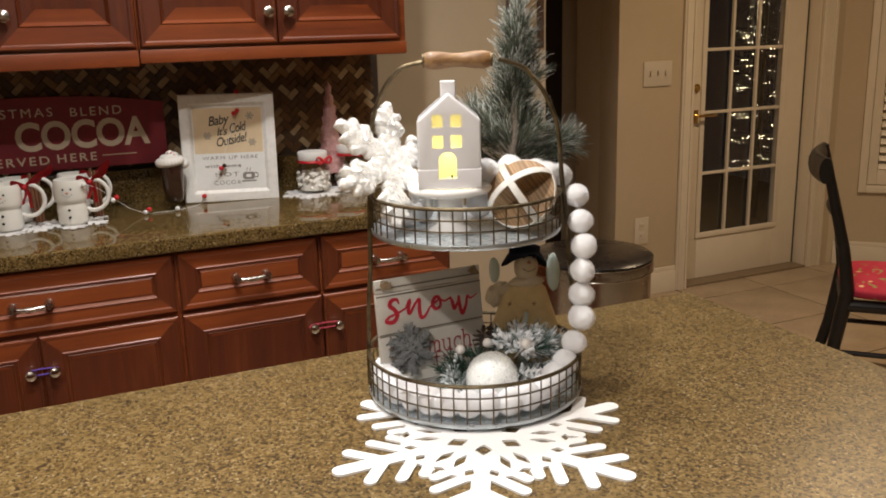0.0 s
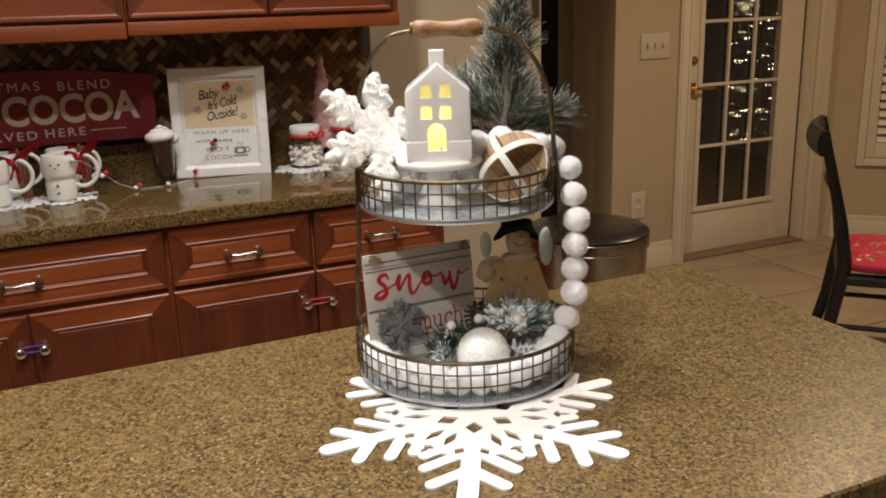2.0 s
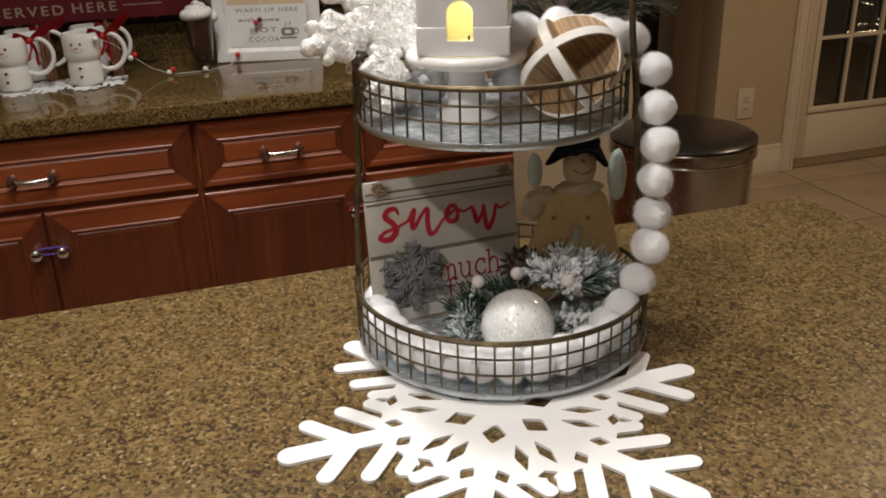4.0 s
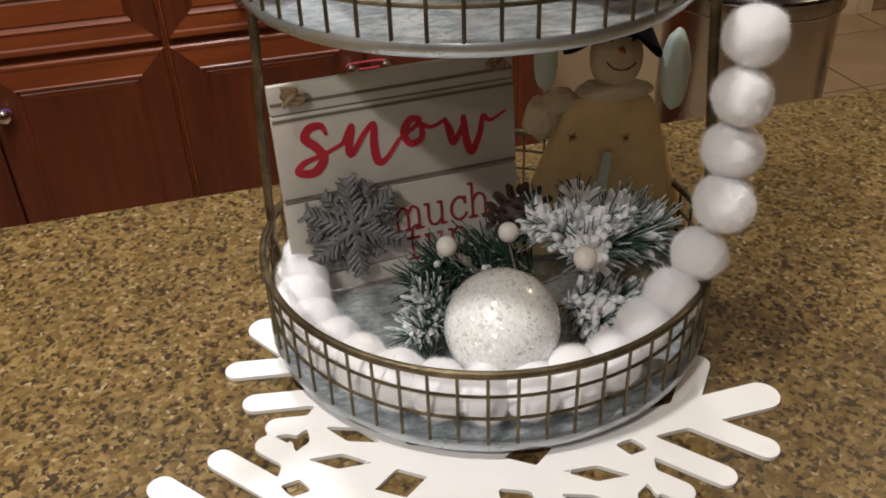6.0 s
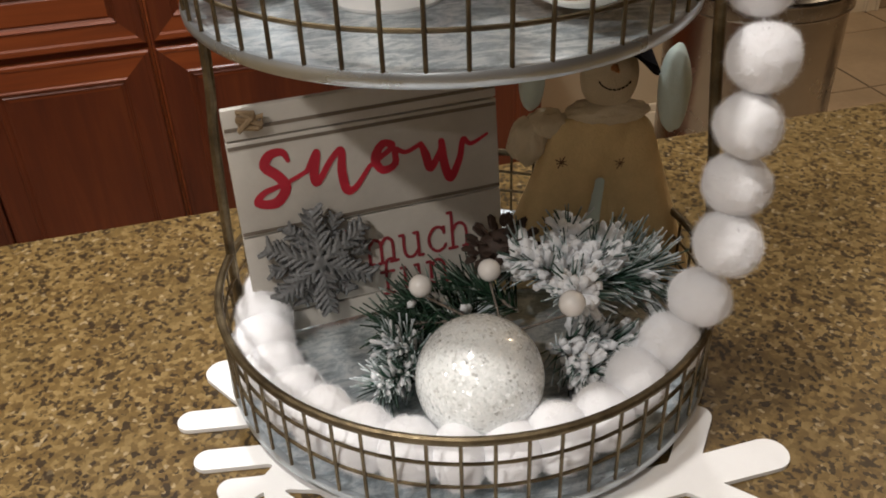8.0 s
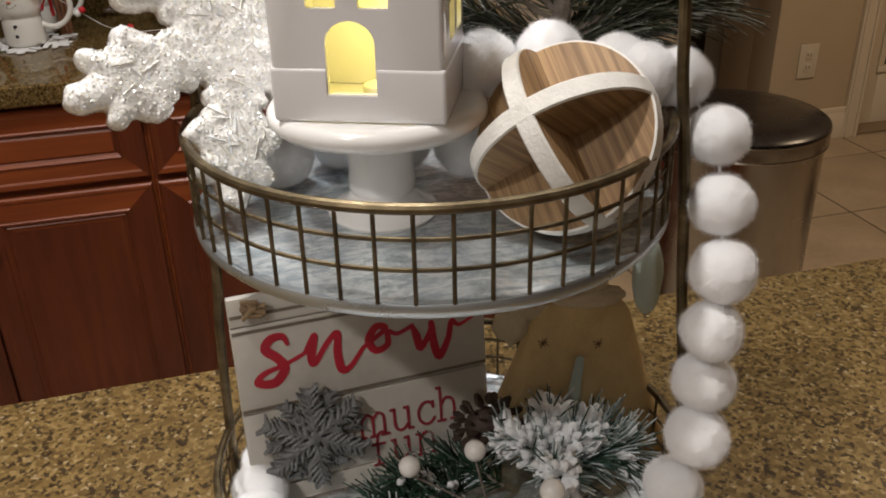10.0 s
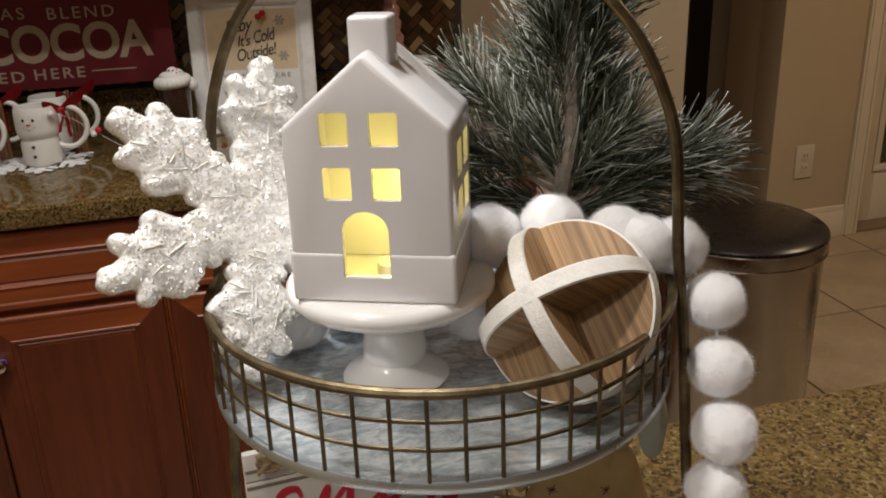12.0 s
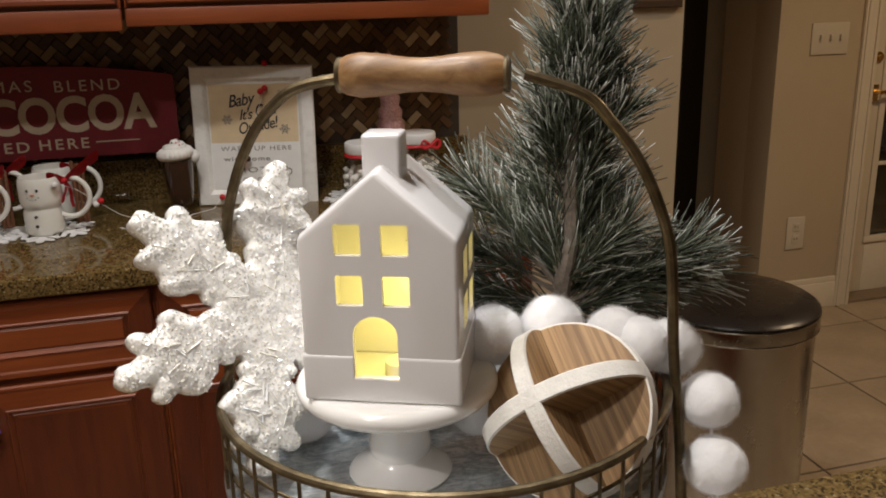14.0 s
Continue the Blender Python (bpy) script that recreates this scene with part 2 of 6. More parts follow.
def granite(name, rough):
    """Golden granite: angular crystals of several browns, dark mica in clusters and pale quartz."""
    n = Nodes(name)
    shake = n.add("ShaderNodeTexNoise")
    shake.inputs["Scale"].default_value, shake.inputs["Detail"].default_value = 240.0, 2.0
    n.link(n.coord, shake.inputs["Vector"])
    off = n.add("ShaderNodeVectorMath", operation="SCALE")
    n.link(shake.outputs["Color"], off.inputs[0])
    off.inputs["Scale"].default_value = 0.0042
    warped = n.add("ShaderNodeVectorMath", operation="ADD")
    n.link(n.coord, warped.inputs[0]).link(off.outputs[0], warped.inputs[1])
    v = warped.outputs[0]
    grain, fleck = n.add("ShaderNodeSeparateColor"), n.add("ShaderNodeSeparateColor")
    n.link(n.cells(265, vec=v), grain.inputs[0]).link(n.cells(330, vec=v), fleck.inputs[0])
    tone = n.math("ADD", n.math("MULTIPLY", grain.outputs[0], 0.52), n.math("MULTIPLY", n.noise(90, 4, 0.6), 0.48))
    base = n.ramp(tone, (0.18, (0.074, 0.043, 0.014)), (0.36, (0.112, 0.068, 0.021)), (0.52, (0.155, 0.098, 0.032)), (0.68, (0.215, 0.143, 0.054)), (0.88, (0.285, 0.196, 0.080)))
    fine = n.noise(520, 3, 0.6)
    base = n.mix(n.ramp(fine, (0.35, 0.0), (0.75, 0.45)), base, (0.095, 0.058, 0.020))
    big = n.noise(11, 3)
    base = n.mix(n.ramp(big, (0.38, 0.0), (0.72, 0.35)), base, (0.110, 0.078, 0.030))
    knot = n.math("ADD", n.math("MULTIPLY", fleck.outputs[1], 0.55), n.math("MULTIPLY", n.noise(105, 3), 0.45))
    base = n.mix(n.ramp(knot, (0.640, 0.0), (0.670, 0.88)), base, (0.020, 0.012, 0.006))
    base = n.mix(n.ramp(fleck.outputs[2], (0.965, 0.0), (0.975, 0.55)), base, (0.40, 0.31, 0.18))
    n.set(Base_Color=base, Roughness=rough, Specular_IOR_Level=0.4)
    n.bump(fine, 0.03, 0.0004)
    return n.mat


def glitter(name, color, size=900.0, amount=0.7, rough=0.25, metal=0.0, share=1.0):
    """White foam under coarse glitter: each flake leans its own way."""
    n = Nodes(name)
    cell = n.cells(size)
    geo = n.add("ShaderNodeNewGeometry")
    off = n.add("ShaderNodeVectorMath", operation="SUBTRACT")
    n.link(cell, off.inputs[0])
    off.inputs[1].default_value = (0.5, 0.5, 0.5)
    sc = n.add("ShaderNodeVectorMath", operation="SCALE")
    n.link(off.outputs[0], sc.inputs[0])
    first = n.add("ShaderNodeSeparateColor")
    n.link(n.cells(size, "Color", "F1", n.mapped((1.0, 1.0, 1.0), (0.4, 0.9, 0.2))), first.inputs[0])
    n.link(n.math("MULTIPLY", n.ramp(first.outputs[1], (max(0.0, 0.98 - share), 0.0), (1.0 - share + 0.02, 1.0)), amount * 2), sc.inputs["Scale"])
    ad = n.add("ShaderNodeVectorMath", operation="ADD")
    n.link(geo.outputs["Normal"], ad.inputs[0])
    n.link(sc.outputs[0], ad.inputs[1])
    nm = n.add("ShaderNodeVectorMath", operation="NORMALIZE")
    n.link(ad.outputs[0], nm.inputs[0])
    n.link(nm.outputs[0], n.bsdf.inputs["Normal"])
    s = n.add("ShaderNodeSeparateColor")
    n.link(cell, s.inputs[0])
    col = n.ramp(s.outputs[2], (0.0, tuple(c * 0.85 for c in color)), (0.5, color), (1.0, tuple(min(1, c * 1.12) for c in color)))
    n.set(Base_Color=n.mix(n.noise(45), col, tuple(c * 0.9 for c in color)), Specular_IOR_Level=0.9, Coat_Weight=0.6, Coat_Roughness=0.1)
    n.link(n.ramp(s.outputs[1], (0.0, 0.08), (0.6, rough), (1.0, 0.6)), n.bsdf.inputs["Roughness"])
    n.link(n.ramp(s.outputs[0], (0.90, metal), (0.94, min(1.0, metal + 0.30))), n.bsdf.inputs["Metallic"])
    return n.mat


def see_through(name, tint=(1, 1, 1), gloss=0.03):
    """Clear glass with a Fresnel shine."""
    m = bpy.data.materials.new(name)
    m.use_nodes = True
    t = m.node_tree
    t.nodes.remove(t.nodes["Principled BSDF"])
    out = t.nodes["Material Output"]
    clear, shine, mixer, fres = (t.nodes.new(k) for k in ("ShaderNodeBsdfTransparent", "ShaderNodeBsdfGlossy", "ShaderNodeMixShader", "ShaderNodeFresnel"))
    clear.inputs[0].default_value = (*tint, 1)
    shine.inputs["Roughness"].default_value = gloss
    fres.inputs["IOR"].default_value = 1.45
    hold = t.nodes.new("ShaderNodeMath")
    hold.operation = "MINIMUM"
    hold.inputs[1].default_value = 0.22
    t.links.new(fres.outputs[0], hold.inputs[0])
    t.links.new(hold.outputs[0], mixer.inputs[0])
    t.links.new(clear.outputs[0], mixer.inputs[1])
    t.links.new(shine.outputs[0], mixer.inputs[2])
    t.links.new(mixer.outputs[0], out.inputs["Surface"])
    return m


def glow(name, color, strength):
    n = Nodes(name)
    n.set(Base_Color=(*color, 1), Emission_Color=(*color, 1), Emission_Strength=strength, Roughness=0.5)
    return n.mat


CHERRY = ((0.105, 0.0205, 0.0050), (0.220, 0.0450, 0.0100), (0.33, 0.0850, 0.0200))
# upright cherry is a darker copy; its weaker sheen is put into the colour
cherry_x, cherry_z = wood("cherry_wood_across", *CHERRY, "x"), wood("cherry_wood_upright_dim", (0.056, 0.0105, 0.0032), (0.105, 0.0205, 0.0055), (0.165, 0.0390, 0.0105), "z")
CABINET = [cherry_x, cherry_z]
stone_island = granite("speckled_granite", 0.36)
stone_counter = granite("polished_granite", 0.045)
wall_paint = plain("tan_wall_paint", (0.47, 0.375, 0.25), 0.75, vary=0.05, scale=2.5, bump=0.25, grain=500)
ceiling_paint = plain("ceiling_paint", (0.80, 0.77, 0.70), 0.85, vary=0.03, scale=3, bump=0.2, grain=250)
trim_paint = plain("cream_trim_paint", (0.66, 0.58, 0.45), 0.4, vary=0.04, scale=8, bump=0.05)
steel = plain("brushed_steel", (0.46, 0.43, 0.39), 0.24, 1.0, vary=0.10, scale=6, bump=0.04, grain=900)
chrome = plain("satin_nickel", (0.62, 0.58, 0.53), 0.22, 1.0, vary=0.05, bump=0)
antique = plain("antique_nickel", (0.52, 0.47, 0.41), 0.26, 1.0, vary=0.25, scale=90, bump=0.1, grain=300)
brass = plain("brass", (0.80, 0.58, 0.26), 0.22, 1.0, bump=0)
black_wood = plain("black_painted_wood", (0.012, 0.010, 0.009), 0.35, vary=0.3, scale=12, bump=0.1)
floor_tile = plain("beige_floor_tile", (0.33, 0.25, 0.165), 0.35, vary=0.22, scale=6, bump=0.25, grain=60)
grout = plain("brown_grout", (0.11, 0.08, 0.055), 0.9, vary=0.2, scale=40)
white_gloss = plain("white_glazed_ceramic", (0.87, 0.86, 0.85), 0.22, vary=0.02, scale=20, bump=0.02, Coat_Weight=0.3)
house_glaze = plain("cool_white_glaze", (0.77, 0.76, 0.775), 0.20, vary=0.02, scale=20, bump=0.02, Coat_Weight=0.3)
white_paint = plain("white_paint", (0.78, 0.77, 0.75), 0.45, vary=0.03, scale=25, bump=0.05)
plastic_ivory = plain("ivory_plastic", (0.55, 0.48, 0.37), 0.35, vary=0.02, bump=0)


def metal_rod():
    n = Nodes("aged_brass_wire")
    f = n.noise(60, 5)
    n.set(Base_Color=n.ramp(f, (0.3, (0.07, 0.052, 0.030)), (0.55, (0.15, 0.115, 0.066)), (0.75, (0.26, 0.21, 0.13))), Metallic=0.85)
    n.link(n.ramp(n.noise(150), (0.3, 0.34), (0.7, 0.55)), n.bsdf.inputs["Roughness"])
    n.bump(n.noise(500), 0.2, 0.0004)
    return n.mat


def zinc():
    n = Nodes("galvanised_sheet")
    streak = n.noise(9, 6, 0.7, n.mapped((3.0, 9.0, 3.0), (0, 0, 0.6)), 2.0)
    f = n.math("ADD", n.math("MULTIPLY", streak, 0.6), n.math("MULTIPLY", n.noise(75, 6, 0.75, None, 1.2), 0.45))
    n.set(Base_Color=n.ramp(f, (0.36, (0.26, 0.30, 0.335)), (0.49, (0.52, 0.59, 0.63)), (0.59, (0.88, 0.92, 0.94))), Metallic=0.75)
    n.link(n.ramp(f, (0.35, 0.48), (0.7, 0.26)), n.bsdf.inputs["Roughness"])
    n.bump(n.noise(120), 0.12, 0.0006)
    return n.mat


rod_metal, sheet_metal = metal_rod(), zinc()
lip_metal = plain("rolled_zinc_lip", (0.46, 0.50, 0.53), 0.30, 0.8, vary=0.10, scale=14, bump=0.08, grain=300)

# ---- the room ----
BACK, DOORW, ISL = 3.30, 4.12, 0.92
XL, XR, YN = -1.6, 6.2, -2.6
structure("floor", box(XL, XR, YN, 7.0, -0.08, -0.004), grout, "brown grout bed of the tiled kitchen floor", "floor")
ceiling = structure("ceiling", box(XL, XR, YN, 7.0, CEIL, CEIL + 0.1), ceiling_paint, "plain off-white kitchen ceiling", "ceiling")
structure("wall_left", box(XL - 0.12, XL, YN, BACK + 0.12, 0, CEIL), wall_paint, "plain tan painted wall beside the kitchen", "wall")
structure("wall_rear", box(XL - 0.12, XR, YN - 0.12, YN, 0, CEIL), wall_paint, "plain tan painted wall behind the island", "wall")
structure("wall_right", box(XR, XR + 0.12, YN - 0.12, DOORW - 0.1, 0, CEIL), wall_paint, "plain tan painted wall of the breakfast room", "wall")
HALL_L, HALL_R = 2.075, 2.985
structure("wall_back", box(XL, HALL_L, BACK, BACK + 0.14, 0, CEIL), wall_paint, "tan painted wall behind the kitchen cabinets", "wall")
structure("wall_hall_left", box(HALL_L - 0.14, HALL_L, BACK + 0.14, 4.66, 0, CEIL), wall_paint, "tan painted side wall of a dark hallway", "wall")
structure("wall_hall_right", box(HALL_R, HALL_R + 0.14, DOORW + 0.16, 4.50, 0, CEIL), wall_paint, "tan painted side wall of a dark hallway", "wall")
structure("wall_hall_end", box(HALL_L - 0.14, HALL_R + 0.14, 4.66, 4.78, 0, CEIL), wall_paint, "plain tan wall at the end of a dark hallway", "wall")
DX0, DX1, DTOP = 3.458, 4.325, 2.07
w = box(HALL_R, DX0, DOORW, DOORW + 0.16, 0, CEIL, 0.004)
box(DX0, DX1, DOORW, DOORW + 0.16, DTOP, CEIL, 0, w)
box(DX1, 4.52, DOORW, DOORW + 0.16, 0, CEIL, 0, w)
structure("wall_door", w, wall_paint, "tan painted wall round the glazed patio door", "wall")


def angled(bm, turn=-45, at=(4.50, DOORW, 0)):
    """Lays a wall built along x from 0 onto the slanting bay side."""
    bm.transform(Matrix.Translation(at) @ Matrix.Rotation(radians(turn), 4, "Z"))
    return bm


BAYW = 2.3
WX0, WX1, WZ0, WZ1 = 0.180, 1.50, 0.475, 2.2
w = box(0, WX0, 0, 0.14, 0, CEIL)
box(WX1, BAYW, 0, 0.14, 0, CEIL, 0, w)
box(WX0, WX1, 0, 0.14, 0, WZ0, 0, w)
box(WX0, WX1, 0, 0.14, WZ1, CEIL, 0, w)
structure("wall_bay", angled(w), wall_paint, "tan painted slanting wall with a shuttered window", "wall")

# added dark panel; its colour stands for the unlit depth of the passage
door_2 = thing("door_2", (2.53, 4.64, 0), "dark brown panel standing in for the unlit depth of the passage", "door", "", "structure")
hall_dark = wood("hall_dark_brown", (0.006, 0.003, 0.002), (0.013, 0.007, 0.004), (0.024, 0.013, 0.008), "z", 0.5, 0.0)
part("slab", panel(0.89, 2.06, [(0, 0), (0, 0.03), (0.002, 0.032), (0.11, 0.032), (0.12, 0.024), (0.16, 0.024), (0.18, 0.030)], Matrix.Translation((2.085, 4.657, 0.006))), [hall_dark, hall_dark], door_2)
# plain sides behind the door so that the night stays dark
structure("ground", box(2.9, XR, DOORW + 0.16, 14.0, -0.12, -0.06), grout, "dark paved patio outside the door", "ground")


def baseboard(name, bm):
    return structure(name, bm, trim_paint, "cream painted moulded baseboard along the wall", "baseboard")


def skirting(x0, x1, y, bm=None):
    bm = box(x0, x1, y - 0.015, y - 0.002, 0.0, 0.115, 0.002, bm)
    return box(x0, x1, y - 0.011, y - 0.002, 0.1155, 0.14, 0.003, bm)


baseboard("baseboard_door_wall", skirting(HALL_R, DX0 - 0.085, DOORW))
baseboard("baseboard_back_wall", skirting(1.44, HALL_L, BACK))
baseboard("baseboard_bay", angled(skirting(0.03, BAYW, 0.0)))

# floor tiles, laid square
TILE = 0.475
tile_mesh = bpy.data.meshes.new("tile")
b = box(0.004, TILE - 0.004, 0.004, TILE - 0.004, -0.012, 0.0, 0.003)
b.to_mesh(tile_mesh)
b.free()
finish(tile_mesh, floor_tile, 35)
floor_ob = bpy.data.objects["floor"]

# ---- patio door ----
door = thing("door_1", ((DX0 + DX1) / 2, DOORW + 0.1, 0.0), "cream painted patio door with fifteen glass panes", "door", "", "structure")
GX0, GX1, GZ0, GZ1 = 3.605, 4.135, 0.275, 1.93
DY0, DY1 = DOORW + 0.085, DOORW + 0.128


def door_part(name, bm, mat=trim_paint, label="", parent=door):
    return part(name, bm, mat, parent, label)


b = box(DX0 + 0.008, GX0 - 0.012, DY0, DY1, 0.012, DTOP - 0.008, 0.002)
door_part("stile", b)
door_part("stile", box(GX1 + 0.012, DX1 - 0.018, DY0, DY1, 0.012, DTOP - 0.008, 0.002))
door_part("bottom_rail", box(GX0 - 0.012, GX1 + 0.012, DY0, DY1, 0.012, GZ0 - 0.012, 0.002))
door_part("top_rail", box(GX0 - 0.012, GX1 + 0.012, DY0, DY1, GZ1 + 0.012, DTOP - 0.008, 0.002))
moulding = None
for x0, x1, z0, z1 in ((GX0 - 0.03, GX1 + 0.03, GZ0 - 0.03, GZ0), (GX0 - 0.03, GX1 + 0.03, GZ1, GZ1 + 0.03), (GX0 - 0.03, GX0, GZ0, GZ1), (GX1, GX1 + 0.03, GZ0, GZ1)):
    moulding = box(x0, x1, DY0 - 0.010, DY0 - 0.0005, z0, z1, 0.004, moulding)
door_part("glazing_frame", moulding)
BAR_X = [GX0 + (GX1 - GX0) * k / 3 for k in (1, 2)]
BAR_Z = [GZ0 + (GZ1 - GZ0) * k / 5 for k in (1, 2, 3, 4)]
for x in BAR_X:
    door_part("glazing_bar", box(x - 0.008, x + 0.008, DY0 - 0.006, DY0 + 0.012, GZ0, GZ1, 0.003))
for z in BAR_Z:
    door_part("glazing_bar", box(GX0, GX1, DY0 - 0.004, DY0 + 0.010, z - 0.008, z + 0.008, 0.003))
pane_glass = see_through("window_glass", (0.95, 0.96, 0.95), 0.0)
xs, zs = [GX0, *BAR_X, GX1], [GZ0, *BAR_Z, GZ1]
for i in range(3):
    for j in range(5):
        p = door_part("pane", box(xs[i] + 0.002, xs[i + 1] - 0.002, DY0 + 0.018, DY0 + 0.022, zs[j] + 0.002, zs[j + 1] - 0.002), pane_glass)
        p.visible_shadow = False
b = lathe([(0, 0), (0.022, 0), (0.024, 0.004), (0.022, 0.008), (0.010, 0.010), (0.010, 0.022), (0, 0.022)], seg=20)
b.transform(Matrix.Translation((3.545, DY0, 1.07)) @ Matrix.Rotation(radians(90), 4, "X"))
door_part("deadbolt", b, brass, "brass deadbolt")
# dark strip put in place of the shade in the gap by the stile
door_part("weather_strip", box(DX1 - 0.0175, DX1 - 0.0062, DY0 + 0.001, DY1, 0.012, DTOP - 0.008), black_wood, "dark strip standing in for the shaded gap beside the door")
b = box(3.527, 3.563, DY0 - 0.008, DY0, 0.885, 0.955, 0.004)
b = tube([(3.545, DY0 - 0.004, 0.925), (3.545, DY0 - 0.045, 0.925)], 0.009, 10, False, b)
b = tube([(3.545, DY0 - 0.045, 0.925), (3.58, DY0 - 0.05, 0.927), (3.62, DY0 - 0.047, 0.922), (3.655, DY0 - 0.045, 0.927)], 0.008, 10, False, b, taper=[0.009, 0.008, 0.007, 0.008])
door_part("lever_handle", b, brass, "brass lever handle")
jamb = box(DX0 - 0.02, DX0 + 0.006, DOORW + 0.002, DOORW + 0.158, 0, DTOP, 0.001)
box(DX1 - 0.006, DX1 + 0.02, DOORW + 0.002, DOORW + 0.158, 0, DTOP, 0.001, jamb)
structure("door_jamb", jamb, trim_paint, "cream painted jamb of the patio door", "trim")


def casing(x0, x1, y=DOORW):
    bm = box(x0, x1, y - 0.018, y - 0.001, 0, DTOP + 0.07, 0.003)
    d = (x1 - x0)
    box(x0 + d * 0.12, x0 + d * 0.32, y - 0.024, y - 0.0175, 0, DTOP + 0.07, 0.003, bm)
    box(x0 + d * 0.72, x0 + d * 0.90, y - 0.026, y - 0.0175, 0, DTOP + 0.07, 0.003, bm)
    return bm


structure("trim_door_left", casing(DX0 - 0.085, DX0 - 0.008), trim_paint, "cream moulded door casing", "trim")
structure("trim_door_right", casing(DX1 + 0.002, DX1 + 0.108), trim_paint, "cream moulded door casing", "trim")
structure("threshold", box(DX0, DX1, DOORW - 0.01, DOORW + 0.14, 0.0, 0.011, 0.003), plain("bronze_threshold", (0.22, 0.16, 0.10), 0.5, 0.2), "dark bronze threshold under the patio door", "trim")

# ---- bay window with louvred shutters ----
window = thing("window_1", (5.2, 3.4, WZ0), "cream shuttered window in the slanting wall", "window", "", "structure")


def bay_part(name, bm, mat=trim_paint, label=""):
    return part(name, angled(bm), mat, window, label)


f = box(WX0 - 0.042, WX0, -0.02, -0.002, WZ0 - 0.042, WZ1 + 0.08, 0.004)
box(WX1, WX1 + 0.042, -0.02, -0.002, WZ0 - 0.042, WZ1 + 0.08, 0.004, f)
box(WX0, WX1, -0.02, -0.002, WZ1, WZ1 + 0.08, 0.004, f)
box(WX0, WX1, -0.02, -0.002, WZ0 - 0.042, WZ0, 0.004, f)
bay_part("window_frame", f)
bay_part("pane", box(WX0, WX1, 0.09, 0.094, WZ0, WZ1), pane_glass).visible_shadow = False
for k in range(2):
    sx0 = WX0 + k * (WX1 - WX0) / 2 + 0.003
    sx1 = WX0 + (k + 1) * (WX1 - WX0) / 2 - 0.003
    s = box(sx0, sx0 + 0.05, 0.002, 0.03, WZ0 + 0.003, WZ1 - 0.003, 0.003)
    box(sx1 - 0.05, sx1, 0.002, 0.03, WZ0 + 0.003, WZ1 - 0.003, 0.003, s)
    box(sx0 + 0.05, sx1 - 0.05, 0.002, 0.03, WZ0 + 0.003, WZ0 + 0.09, 0.003, s)
    box(sx0 + 0.05, sx1 - 0.05, 0.002, 0.03, WZ1 - 0.09, WZ1 - 0.003, 0.003, s)
    bay_part("shutter_frame", s)
    z = WZ0 + 0.115
    while z < WZ1 - 0.1:
        louvre = box(sx0 + 0.052, sx1 - 0.052, -0.03, 0.03, -0.004, 0.004, 0.003)
        louvre.transform(Matrix.Translation((0, 0.016, z)) @ Matrix.Rotation(radians(52), 4, "X"))
        bay_part("slat", louvre)
        z += 0.048

# ---- tree-shaped lights set outside the patio door ----
rng = random.Random(5)
# bulbs outside stand for the lights in the door glass; trunk added
LX, LY = 5.06, 5.3
garland_light = thing("outdoor_light_string", (LX, LY, -0.06), "warm white fairy lights in a tree shape behind the door glass", "string lights")
path = []
for k in range(300):
    u = k / 299
    a = 2 * math.pi * 11 * u + rng.uniform(-0.6, 0.6)
    r = 0.25 - 0.06 * u + rng.uniform(-0.12, 0.02)
    path.append((LX + r * math.cos(a), LY + r * math.sin(a), 0.34 + 2.0 * u + rng.uniform(-0.06, 0.06)))
part("cable", tube(path, 0.0025, 4), black_wood, garland_light)
bulbs = None
for p in path:
    if rng.random() < 0.85:
        r = rng.uniform(0.0014, 0.0032)
        bulbs = ball(p, r, 1, bulbs)
        # smaller twin bulb imitates the double image in the glazing
        bulbs = ball((p[0] + 0.020, p[1] - 0.016, p[2] + 0.001), r * 0.8, 1, bulbs)
tagged(part("bulb", bulbs, glow("fairy_bulb", (1.0, 0.80, 0.45), 34.0), garland_light, "glowing warm bulbs with twins for the double image in the glazing"), kind="stuff")
part("trunk", tube([(LX, LY, -0.06), (LX, LY, 1.2), (LX + 0.02, LY, 2.5)], 0.02, 8, taper=[0.02, 0.015, 0.008]), black_wood, garland_light)

# ---- switch plate and outlet on the door wall ----


def wall_plate(name, cx, cz, w, h, label, y=DOORW):
    t = thing(name, (cx, y, cz - h / 2), label, "switch" if "switch" in name else "outlet")
    part("plate", box(cx - w / 2, cx + w / 2, y - 0.007, y - 0.0005, cz - h / 2, cz + h / 2, 0.003), plastic_ivory, t)
    return t


sw = wall_plate("light_switch", 3.222, 1.163, 0.175, 0.125, "ivory three-gang light switch plate on the tan wall")
for k in (-1, 0, 1):
    cx = 3.222 + k * 0.047
    part("toggle", box(cx - 0.005, cx + 0.005, DOORW - 0.018, DOORW - 0.0068, 1.158, 1.180, 0.002), plastic_ivory, sw)
out = wall_plate("power_outlet", 3.147, 0.356, 0.088, 0.142, "ivory double power outlet on the tan wall")
dark_slot = plain("dark_slot", (0.02, 0.02, 0.02), 0.6, bump=0)
for dz in (-0.026, 0.026):
    sock = part("socket", box(3.131, 3.163, DOORW - 0.0095, DOORW - 0.0068, 0.338 + dz, 0.374 + dz, 0.0012), plastic_ivory, out)
    for dx in (-0.007, 0.007):
        part("slot", box(3.147 + dx - 0.0015, 3.147 + dx + 0.0015, DOORW - 0.0099, DOORW - 0.0094, 0.352 + dz, 0.364 + dz), dark_slot, sock)

